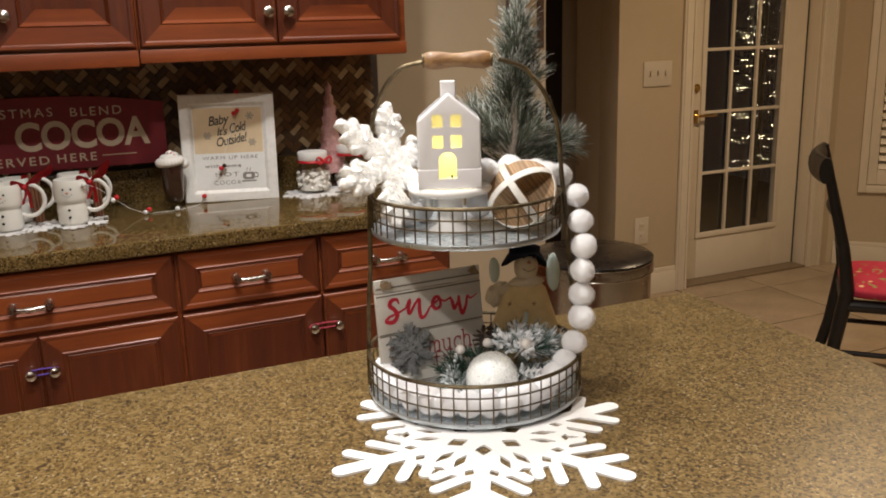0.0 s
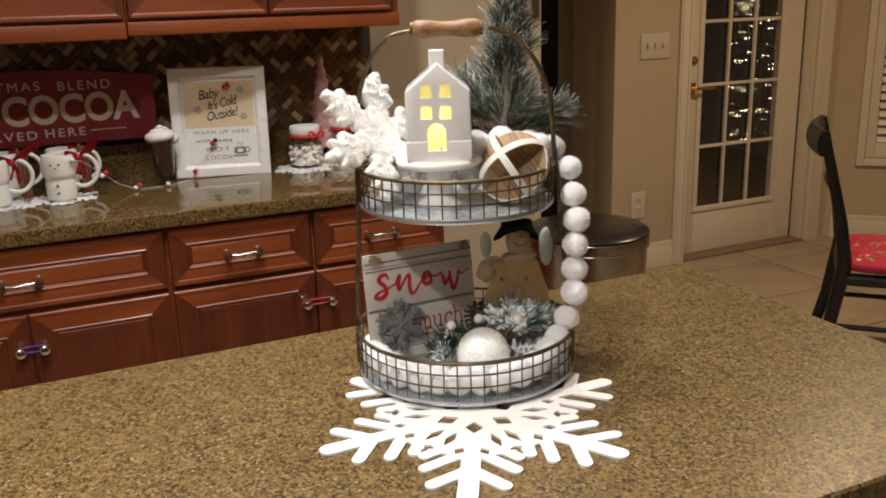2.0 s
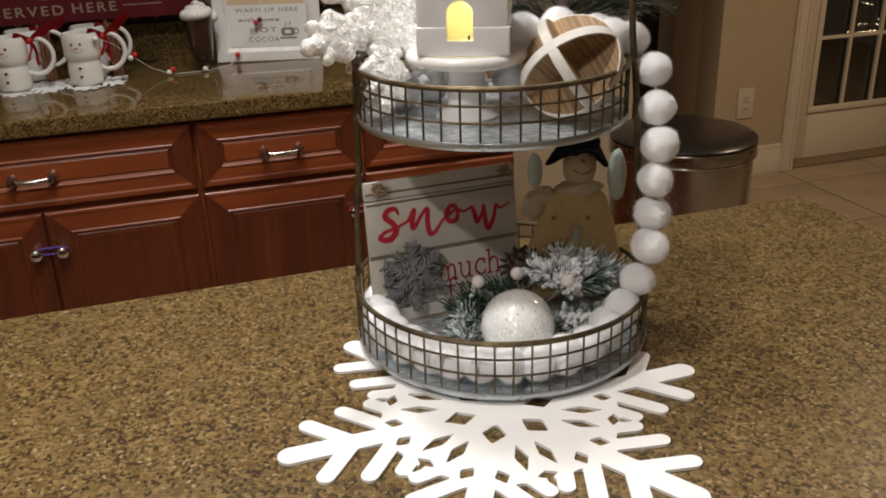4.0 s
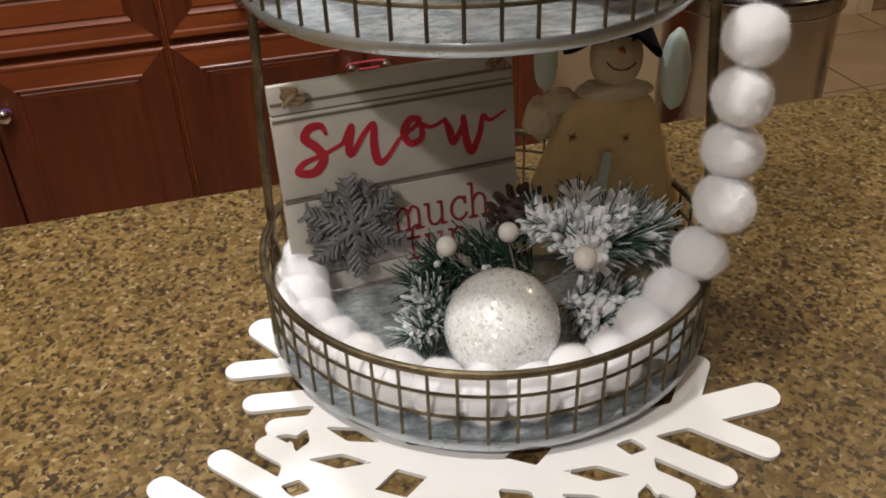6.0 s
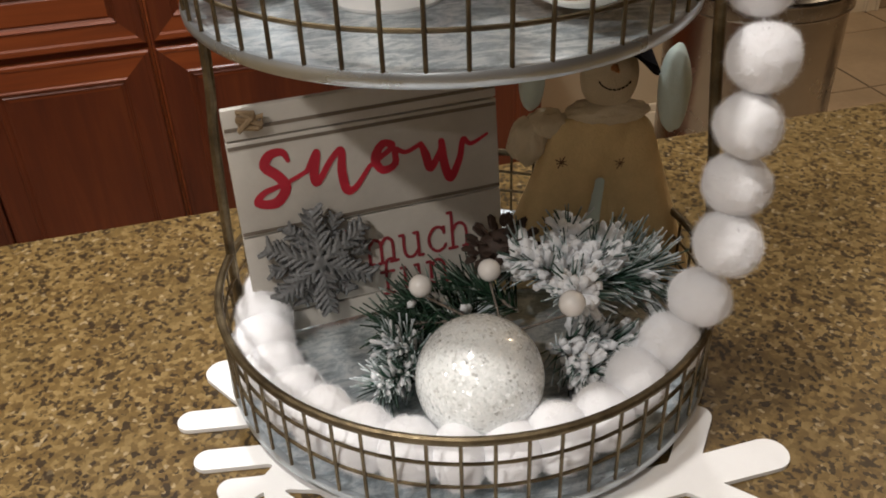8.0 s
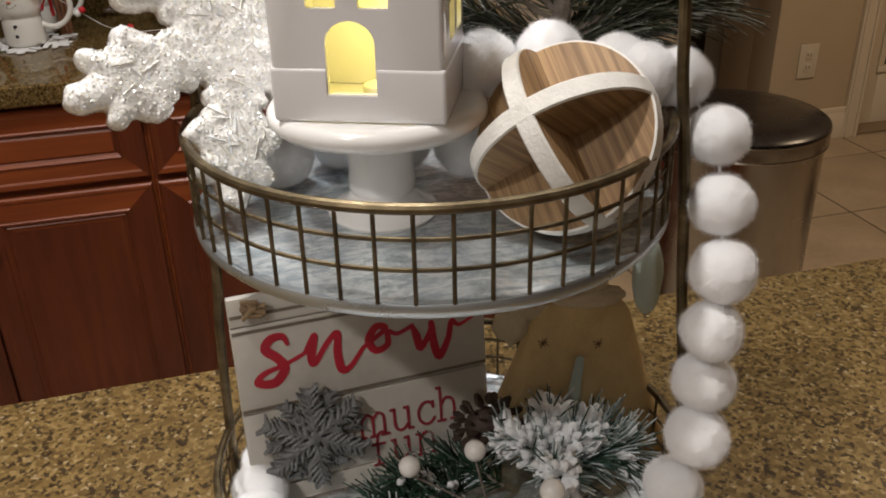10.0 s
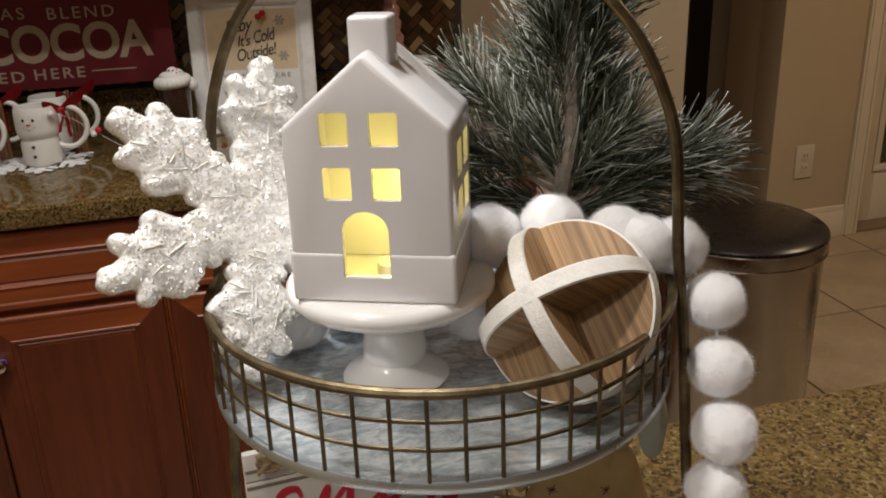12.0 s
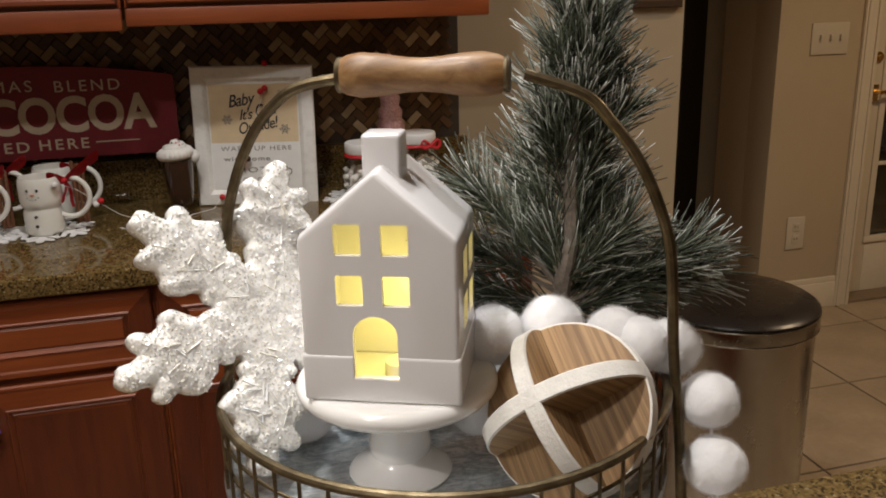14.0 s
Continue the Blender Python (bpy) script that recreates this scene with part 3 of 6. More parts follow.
# ---- island ----
island = thing("kitchen_island", (0.3, 1.34, 0), "cherry wood kitchen island with a speckled granite top", "island")
isl_top = box(-1.25, 1.432, 0.998, 1.704, ISL - 0.04, ISL, 0.008, None, 0, 3)
part("worktop", isl_top, stone_island, island, "golden brown speckled granite worktop")
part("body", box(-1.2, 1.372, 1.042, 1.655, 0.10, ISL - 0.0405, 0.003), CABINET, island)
part("plinth", box(-1.15, 1.322, 1.092, 1.605, 0.0, 0.0995, 0.002), cherry_x, island)

# ---- base cabinets ----
FRONT = 2.735
DRAWER = [(0, 0), (0, 0.016), (0.003, 0.019), (0.012, 0.019), (0.016, 0.0170), (0.042, 0.0160), (0.045, 0.0185), (0.049, 0.0140), (0.053, 0.0120), (0.057, 0.0145)]
DOORP = [(0, 0), (0, 0.016), (0.003, 0.019), (0.008, 0.019), (0.011, 0.0170), (0.048, 0.0165), (0.0505, 0.0190), (0.0535, 0.0180), (0.056, 0.0145), (0.059, 0.0135), (0.0615, 0.0150), (0.064, 0.0125), (0.070, 0.0120)]


def pull_handle(x, z, parent, y):
    bm = None
    for s in (-1, 1):
        foot = lathe([(0, 0), (0.0115, 0), (0.0125, 0.004), (0.0095, 0.010), (0.0085, 0.018), (0.0105, 0.026), (0.0095, 0.032), (0, 0.034)], seg=16)
        foot.transform(Matrix.Translation((x + s * 0.041, y, z)) @ Matrix.Rotation(radians(90), 4, "X"))
        bm = merge(bm, foot)
    pts = [(x + 0.041 * (k / 10 - 0.5) * 2, y - 0.024 - 0.006 * math.cos((k / 10 - 0.5) * 3), z - 0.003 * math.cos((k / 10 - 0.5) * 3)) for k in range(11)]
    bm = tube(pts, 0.006, 12, False, bm, taper=[0.0060, 0.0056, 0.0058, 0.0066, 0.0072, 0.0074, 0.0072, 0.0066, 0.0058, 0.0056, 0.0060])
    return part("handle", bm, antique, parent, "antique nickel pull handle")


def knob(x, z, parent, y, r=0.0135):
    b = lathe([(0, 0), (0.007, 0), (0.007, 0.012), (r * 0.7, 0.016), (r, 0.024), (r * 0.9, 0.031), (r * 0.5, 0.0345), (0, 0.0355)], seg=20)
    b.transform(Matrix.Translation((x, y, z)) @ Matrix.Rotation(radians(90), 4, "X"))
    return part("knob", b, chrome, parent, "satin nickel knob")


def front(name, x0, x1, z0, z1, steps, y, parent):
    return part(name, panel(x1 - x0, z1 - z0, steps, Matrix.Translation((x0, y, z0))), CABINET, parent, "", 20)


def base_cabinet(x0, x1, doors, knobs):
    c = thing("base_cabinet", ((x0 + x1) / 2, 3.0, 0), "cherry base cabinet with a raised-panel drawer and doors", "cabinet", "base cabinets")
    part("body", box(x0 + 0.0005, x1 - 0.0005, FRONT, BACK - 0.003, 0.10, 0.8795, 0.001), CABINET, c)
    part("toe_kick", box(x0 + 0.002, x1 - 0.002, FRONT + 0.06, FRONT + 0.08, 0, 0.0995), cherry_x, c)
    dr = front("drawer_front", x0 + 0.006, x1 - 0.006, 0.719, 0.872, DRAWER, FRONT - 0.0005, c)
    pull_handle((x0 + x1) / 2, 0.788, dr, FRONT - 0.012)
    for a, e in doors:
        d = front("door", a, e, 0.12, 0.705, DOORP, FRONT - 0.0005, c)
        for kx in knobs:
            if a < kx < e:
                knob(kx, 0.618, d, FRONT - 0.017)
    return c


base_cabinet(-0.075, 0.619, [(-0.069, 0.2745), (0.2785, 0.613)], (0.249, 0.304))
base_cabinet(0.619, 1.0045, [(0.625, 1.0015)], (0.971,))
base_cabinet(1.0045, 1.405, [(1.0075, 1.399)], (1.043,))


def band(x0, x1, z, colour, name):
    t = thing("hair_tie", ((x0 + x1) / 2, FRONT - 0.03, z), name, "hair tie")
    y = FRONT - 0.024
    pts = []
    for k in range(24):
        a = 2 * math.pi * k / 24
        pts.append(((x0 + x1) / 2 + math.copysign((x1 - x0) / 2, math.cos(a)) * min(1, abs(math.cos(a)) * 1.3) + 0.009 * math.cos(a), y, z + 0.0075 * math.sin(a)))
    part("loop", tube(pts, 0.0021, 6, True), plain("elastic_" + name.split()[0], colour, 0.8, grain=900), t)


band(0.249, 0.304, 0.618, (0.10, 0.05, 0.30), "purple elastic hair tie stretched between two cabinet knobs")
band(0.971, 1.043, 0.618, (0.45, 0.05, 0.08), "red elastic hair tie stretched between two cabinet knobs")

# ---- back worktop and splash ----
counter = thing("back_worktop", (0.65, 3.0, 0.88), "polished brown granite worktop on the cherry cabinets", "worktop")
part("slab", box(-0.10, 1.43, 2.70, BACK - 0.022, 0.8805, ISL, 0.007, None, 0, 3), stone_counter, counter)
part("upstand", box(-0.10, 1.43, BACK - 0.0215, BACK - 0.001, 0.8805, 1.022, 0.003), stone_counter, counter)

# ---- wall cabinets ----
UPPER = [(0, 0), (0, 0.016), (0.003, 0.019), (0.010, 0.019), (0.014, 0.0165), (0.056, 0.0165), (0.059, 0.0195), (0.063, 0.013), (0.068, 0.008), (0.074, 0.008), (0.10, 0.0145)]


def wall_cabinet(x0, x1, y, doors, knobs, drop):
    c = thing("wall_cabinet", ((x0 + x1) / 2, 3.1, 1.345), "cherry wall cabinet with raised-panel doors and a light rail", "cabinet", "wall cabinets")
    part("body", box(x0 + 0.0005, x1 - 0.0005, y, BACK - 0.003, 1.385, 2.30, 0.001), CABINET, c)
    part("light_rail", box(x0 + 0.0005, x1 - 0.0005, y - 0.012, y + 0.012, 1.347 - drop, 1.3845, 0.006), cherry_x, c)
    for a, e in doors:
        d = front("door", a, e, 1.392, 2.28, UPPER, y - 0.0005, c)
        for kx in knobs:
            if a < kx < e:
                knob(kx, 1.476, d, y - 0.017, 0.0165)
    return c


wall_cabinet(-0.075, 0.61, 2.955, [(-0.069, 0.267), (0.271, 0.604)], (0.242, 0.297), 0.006)
wall_cabinet(0.614, 1.392, 2.985, [(0.62, 0.9925), (0.9965, 1.368)], (0.966, 1.023), 0.0)

# ---- snowflake placemat ----


def flake_dist(R, arms, w, core=0.0, ring=0.0, holes=True):
    """Outline of a six-armed snowflake; arms are (place along the arm, branch length, branch half width)."""
    def dist(x, y):
        a = np.arctan2(y, x)
        k = np.round(a / (math.pi / 3)) * (math.pi / 3)
        u, v = x * np.cos(k) + y * np.sin(k), np.abs(-x * np.sin(k) + y * np.cos(k))
        d = seg_dist(u, v, 0, 0, R - w * 1.15, 0, w, w * 1.15)
        for at, length, half in arms:
            c, s = math.cos(math.pi / 3), math.sin(math.pi / 3)
            d = np.minimum(d, seg_dist(u, v, at, 0, at + length * c, length * s, half))
        if core:
            d = np.minimum(d, np.hypot(x, y) - core)
        return d
    return dist


def cut_flake(R):
    """The placemat: a lace of broad arms with diamond and kite openings."""
    def dist(x, y):
        a = np.arctan2(y, x)
        k = np.round(a / (math.pi / 3)) * (math.pi / 3)
        u, v = x * np.cos(k) + y * np.sin(k), np.abs(-x * np.sin(k) + y * np.cos(k))
        d = seg_dist(u, v, 0, 0, R * 0.945, 0, R * 0.050, R * 0.056)
        c, s = math.cos(radians(50)), math.sin(radians(50))
        for at, length, half in ((0.675, 0.29, 0.040), (0.46, 0.36, 0.038), (0.31, 0.38, 0.036)):
            d = np.minimum(d, seg_dist(u, v, R * at, 0, R * (at + (length - half) * c), R * (length - half) * s, R * half))
        d = np.minimum(d, np.hypot(x, y) - R * 0.53)
        kk = (np.floor(a / (math.pi / 3)) + 0.5) * (math.pi / 3)
        p, q = x * np.cos(kk) + y * np.sin(kk), np.abs(-x * np.sin(kk) + y * np.cos(kk))

        def kite(f, g, cu, cv, hu, hv, slant=0.0):
            f, g = f - cu, g - cv
            f, g = f * math.cos(slant) + g * math.sin(slant), -f * math.sin(slant) + g * math.cos(slant)
            return (np.abs(f) / hu + np.abs(g) / hv - 1) * min(hu, hv) * 0.8

        for cu, cv, hu, hv, slant in ((0.19, 0.0, 0.075, 0.055, 0.0), (0.475, 0.072, 0.048, 0.034, 0.5)):
            d = np.maximum(d, -kite(u, v, R * cu, R * cv, R * hu, R * hv, slant))
        for cu, cv, hu, hv, slant in ((0.36, 0.054, 0.095, 0.030, 0.14), (0.50, 0.0, 0.028, 0.05, 0.0)):
            d = np.maximum(d, -kite(p, q, R * cu, R * cv, R * hu, R * hv, slant))
        return d
    return dist


MAT_C, MAT_R = (0.8055, 1.3275), 0.2
mat_flake = plain("white_glitter_felt", (0.80, 0.795, 0.79), 0.6, vary=0.03, scale=40, bump=0.25, grain=1500)
m = Matrix.Translation((MAT_C[0], MAT_C[1], ISL)) @ Matrix.Rotation(radians(0.6), 4, "Z")
placemat = part("placemat", plate(cut_flake(MAT_R), (-0.21, 0.21, -0.21, 0.21), 190, 0.0032, 0.0004, m), mat_flake, None, "", 40)
tagged(placemat, "white felt snowflake placemat lying on the granite island", "placemat")

# ---- two-tier tray ----
LC, LR, LRIM, LBASE = Vector((0.8635, 1.4715, 0)), 0.148, 0.9855, 0.929
UC, UR, URIM, UBASE = Vector((0.8555, 1.473, 0)), 0.1265, 1.207, 1.1562
tray = thing("tiered_tray", (LC.x, LC.y, LBASE - 0.003), "two-tier brass wire tray with galvanised pans and wooden handle", "tray")


def basket(c, r, rim, base, count, turn):
    pan = [(0, base + 0.004), (r - 0.008, base + 0.004), (r - 0.003, base + 0.0046), (r - 0.0004, base + 0.0062), (r + 0.0012, base + 0.0062), (r + 0.0020, base + 0.0046), (r + 0.0016, base + 0.0012), (r - 0.0004, base - 0.0012), (r - 0.003, base - 0.0012), (r - 0.008, base + 0.0002), (0, base + 0.0002)]
    b = lathe(pan, (c.x, c.y, 0), 96)
    for f in b.faces:
        q = f.calc_center_median()
        f.material_index = 1 if math.hypot(q.x - c.x, q.y - c.y) > r - 0.005 else 0
    part("pan", b, [sheet_metal, lip_metal], tray, "galvanised metal pan")
    part("rim", tube(ring_pts(c.x, c.y, r, rim, 96), 0.0026, 10, True), rod_metal, tray)
    for k in (1, 2):
        z = rim + (base + 0.008 - rim) * k / 3
        part("hoop", tube(ring_pts(c.x, c.y, r - 0.0006, z, 96), 0.0011, 6, True), rod_metal, tray)
    for i in range(count):
        a = 2 * math.pi * (i + turn) / count
        x, y = c.x + (r + 0.0004) * math.cos(a), c.y + (r + 0.0004) * math.sin(a)
        part("wire", tube([(x, y, base + 0.004), (x, y, rim)], 0.0010, 6), rod_metal, tray)


basket(LC, LR, LRIM, LBASE, 56, 0.3)
basket(UC, UR, URIM, UBASE, 48, 0.6)
HANDLE_Z = 1.3795
AXIS, ARCH_TURN = Vector((0.857, 1.4685, 0)), radians(-24)
ALONG = Vector((math.cos(ARCH_TURN), math.sin(ARCH_TURN), 0))


def arch_side(s):
    """The rod from the lower rim up to the handle."""
    if s < 0:
        pts = [(0.1440, LBASE + 0.006), (0.1430, 0.9855), (0.1395, 1.06), (0.1350, 1.11), (0.1325, 1.197), (0.1290, 1.25), (0.1262, 1.285), (0.1232, 1.304), (0.1165, 1.325), (0.1070, 1.345), (0.0945, 1.3615), (0.0770, 1.3735), (0.0430, HANDLE_Z)]
    else:
        pts = [(0.1500, LBASE + 0.006), (0.1480, 0.9855), (0.1425, 1.05), (0.1364, 1.11), (0.1325, 1.161), (0.1292, 1.195), (0.1252, 1.228), (0.1232, 1.259), (0.1202, 1.289), (0.1130, 1.3125), (0.1018, 1.336), (0.0880, 1.3545), (0.0735, 1.369), (0.0430, HANDLE_Z)]
    fine = []
    for i in range(len(pts) - 1):
        p0, p1, p2, p3 = (pts[max(0, min(len(pts) - 1, i + k))] for k in (-1, 0, 1, 2))
        for j in range(5):
            t = j / 5
            fine.append(tuple(0.5 * (2 * p1[q] + (p2[q] - p0[q]) * t + (2 * p0[q] - 5 * p1[q] + 4 * p2[q] - p3[q]) * t * t + (3 * p1[q] - p0[q] - 3 * p2[q] + p3[q]) * t ** 3) for q in (0, 1)))
    fine.append(pts[-1])
    return [(AXIS.x + s * r * ALONG.x, AXIS.y + s * r * ALONG.y, z) for r, z in fine]


for s in (-1, 1):
    part("rod", tube(arch_side(s), 0.0031, 10), rod_metal, tray)
handle_wood = wood("oiled_handle_wood", (0.12, 0.052, 0.017), (0.31, 0.165, 0.062), (0.50, 0.32, 0.15), "x", 0.42, 0.05, 5.0)
b = lathe([(0, -0.0435), (0.0085, -0.0435), (0.0105, -0.0395), (0.0118, -0.032), (0.0112, -0.022), (0.0092, -0.008), (0.0088, 0.0), (0.0092, 0.008), (0.0112, 0.022), (0.0118, 0.032), (0.0105, 0.0395), (0.0085, 0.0435), (0, 0.0435)], seg=28)
b.transform(Matrix.Translation((AXIS.x - 0.0095, AXIS.y + 0.0042, HANDLE_Z)) @ Matrix.Rotation(ARCH_TURN, 4, "Z") @ Matrix.Rotation(radians(90), 4, "Y"))
grip = part("handle", b, handle_wood, tray, "turned wooden handle", 50)
for s in (-1, 1):
    b = lathe([(0, -0.001), (0.0090, -0.001), (0.0095, 0.0005), (0.0090, 0.002), (0, 0.002)], seg=24)
    b.transform(Matrix.Translation(Vector((AXIS.x - 0.0095, AXIS.y + 0.0042, HANDLE_Z)) + ALONG * (s * 0.044)) @ Matrix.Rotation(ARCH_TURN, 4, "Z") @ Matrix.Rotation(radians(90), 4, "Y"))
    part("ferrule", b, rod_metal, grip)

# ---- cake stand and lit house on the upper tier ----
UP = UBASE + 0.0042
CS = Vector((0.8245, 1.456, 0))
stand = thing("cake_stand", (CS.x, CS.y, UP), "small white glazed ceramic cake stand on the upper tier", "cake stand")
PLATE = 1.2225
part("foot", lathe([(0, UP), (0.0282, UP), (0.0292, UP + 0.002), (0.0275, UP + 0.004), (0.019, UP + 0.009), (0.0165, UP + 0.013), (0.0175, UP + 0.0145), (0.0175, UP + 0.020), (0.0165, UP + 0.026),
                    (0.0175, PLATE - 0.0142), (0, PLATE - 0.0142)], (CS.x, CS.y, 0), 48), white_gloss, stand, "", 50)
part("plate", lathe([(0, PLATE - 0.014), (0.020, PLATE - 0.014), (0.044, PLATE - 0.0128), (0.0520, PLATE - 0.0108), (0.0552, PLATE - 0.0070), (0.0550, PLATE - 0.0035), (0.0532, PLATE - 0.0010), (0.0505, PLATE - 0.0002), (0.046, PLATE - 0.0005), (0, PLATE - 0.0005)], (CS.x, CS.y, 0), 64), white_gloss, stand, "", 50)

HW, HD, EAVE, RIDGE, T = 0.0797, 0.0665, 0.0858, 0.1195, 0.0032
house_pose = Matrix.Translation((0.7723, 1.4358, PLATE)) @ Matrix.Rotation(radians(-24), 4, "Z")
house = thing("house_lantern", house_pose @ Vector((HW / 2, HD / 2, 0)), "white ceramic house lantern with lit yellow windows on the cake stand", "lantern")


def gable(x0, x1, y0, y1, z0, eave, ridge):
    b = bmesh.new()
    prof = [(x0, z0), (x1, z0), (x1, eave), ((x0 + x1) / 2, ridge), (x0, eave)]
    a, c = [b.verts.new((x, y0, z)) for x, z in prof], [b.verts.new((x, y1, z)) for x, z in prof]
    b.faces.new(a), b.faces.new(c[::-1])
    for i in range(5):
        b.faces.new((a[i], c[i], c[(i + 1) % 5], a[(i + 1) % 5]))
    bmesh.ops.recalc_face_normals(b, faces=b.faces)
    return b


outer = gable(0, HW, 0, HD, 0, EAVE, RIDGE)
bmesh.ops.bevel(outer, geom=list(outer.edges), offset=0.0028, segments=3, profile=0.5, affect="EDGES")
cuts = [gable(T, HW - T, T, HD - T, -0.002, EAVE - 0.001, RIDGE - T * 1.3)]
WIN = [(0.0187, 0.0775), (0.0420, 0.0775), (0.0187, 0.0517), (0.0420, 0.0517)]
for x, z in WIN:
    cuts.append(box(x, x + 0.0135, -0.01, T + 0.002, z, z + 0.0158, 0.0012))
arch = box(0.0262, 0.0487, -0.01, T + 0.002, 0.0133, 0.0362)
cuts.append(arch)
b = lathe([(0, -0.01), (0.01125, -0.01), (0.01125, T + 0.002), (0, T + 0.002)], seg=28)
b.transform(Matrix.Translation((0.03745, 0, 0.0362)) @ Matrix.Diagonal((1, 1, 0.90, 1)) @ Matrix.Rotation(radians(-90), 4, "X"))
cuts.append(b)
for y in (0.0185, 0.0415):
    for z in (0.0335, 0.0575):
        cuts.append(box(HW - T - 0.002, HW + 0.01, y, y + 0.0155, z, z + 0.0175, 0.0012))
shell = carve(outer, cuts)
shell.transform(house_pose)
part("shell", shell, house_glaze, house, "", 40)
base = box(-0.0006, HW + 0.0006, -0.0006, HD + 0.0006, 0.0, 0.0255, 0.0022, None, 0, 3)
base = carve(base, [box(T - 0.0008, HW - T + 0.0008, T - 0.0008, HD - T + 0.0008, -0.01, 0.05), box(0.0257, 0.0492, -0.01, T + 0.002, 0.0128, 0.05)])
base.transform(house_pose)
part("plinth", base, house_glaze, house, "", 40)
b = box(0.0300, 0.0497, 0.019, 0.038, RIDGE - 0.014, RIDGE + 0.0140, 0.0025, None, 0, 3)
b.transform(house_pose)
part("chimney", b, house_glaze, house, "", 40)
candle = lathe([(0, 0), (0.0080, 0), (0.0085, 0.001), (0.0085, 0.0080), (0.008, 0.0088), (0.004, 0.0088), (0, 0.0088)], (HW / 2 + 0.003, HD / 2, 0.0), 28)
candle.transform(house_pose)
tea = thing("tea_light", house_pose @ Vector((HW / 2, HD / 2, 0)), "small white tea light with dark wick inside the ceramic house", "candle")
part("cup", candle, white_paint, tea)
b = lathe([(0, 0.0085), (0.0012, 0.0086), (0.0012, 0.0112), (0.0006, 0.0126), (0, 0.0128)], (HW / 2 + 0.003, HD / 2, 0.0), 12)
b.transform(house_pose)
part("wick", b, plain("dark_wick", (0.03, 0.025, 0.02), 0.8, bump=0), tea, "small dark wick")
lamp = bpy.data.lights.new("tea_lamp", "POINT")
lamp.energy, lamp.color, lamp.shadow_soft_size = 0.085, (1.0, 0.80, 0.20), 0.010
new("tea_lamp", lamp).location = house_pose @ Vector((HW / 2, HD / 2, 0.036))

# ---- glitter snowflake leaning on the upper rim ----
sparkle = glitter("white_glitter", (0.92, 0.91, 0.88), 700.0, 0.26, 0.16, 0.0, 0.5)


def SF(x, y):
    """Six leaf-shaped arms with pointed lobes round a broad core."""
    a = np.arctan2(y, x)
    k = np.round(a / (math.pi / 3)) * (math.pi / 3)
    u, v = x * np.cos(k) + y * np.sin(k), np.abs(-x * np.sin(k) + y * np.cos(k))
    d = np.minimum(np.hypot(x, y) - 0.030, seg_dist(u, v, 0.02, 0, 0.0805, 0, 0.0150, 0.0070))
    d = np.minimum(d, (np.abs(u - 0.053) / 0.030 + v / 0.0225 - 1) * 0.0135)
    for at, length, half, turn in ((0.026, 0.012, 0.0090, 60), (0.0400, 0.0215, 0.0125, 60), (0.0570, 0.0190, 0.0125, 50)):
        d = np.minimum(d, seg_dist(u, v, at, 0, at + length * math.cos(radians(turn)), length * math.sin(radians(turn)), half, 0.0052))
    return d


def puff(side):
    def height(x, y, d):
        k = min(1.0, max(0.0, -d / 0.010))
        bumpy = noise.noise(Vector((x * 130, y * 130, side * 3.1))) * 0.0012 + noise.noise(Vector((x * 330, y * 330, side * 7.0))) * 0.0005
        return side * (0.0035 + 0.0050 * math.sqrt(k * (2 - k)) + bumpy * (0.4 + 0.6 * k))
    return height


def rough_edge(x, y):
    d = SF(x, y)
    w = np.sin(x * 260 + 1.3) * np.sin(y * 240 + 0.4) * 0.0007 + np.sin(x * 590 + y * 540) * 0.0005
    return d + w


m = Matrix.Translation((0.7608, 1.5016, 1.2475)) @ Matrix.Rotation(radians(18), 4, "Z") @ Matrix.Rotation(radians(62), 4, "X") @ Matrix.Rotation(radians(12), 4, "Z") @ Matrix.Diagonal((1.04, 1.04, 1.04, 1))
flake = part("snowflake_ornament", plate(rough_edge, (-0.10, 0.10, -0.10, 0.10), 130, puff(1), puff(-1), m), sparkle, None, "", 60)
tagged(flake, "thick white glitter snowflake leaning on the upper tray rim", "ornament")


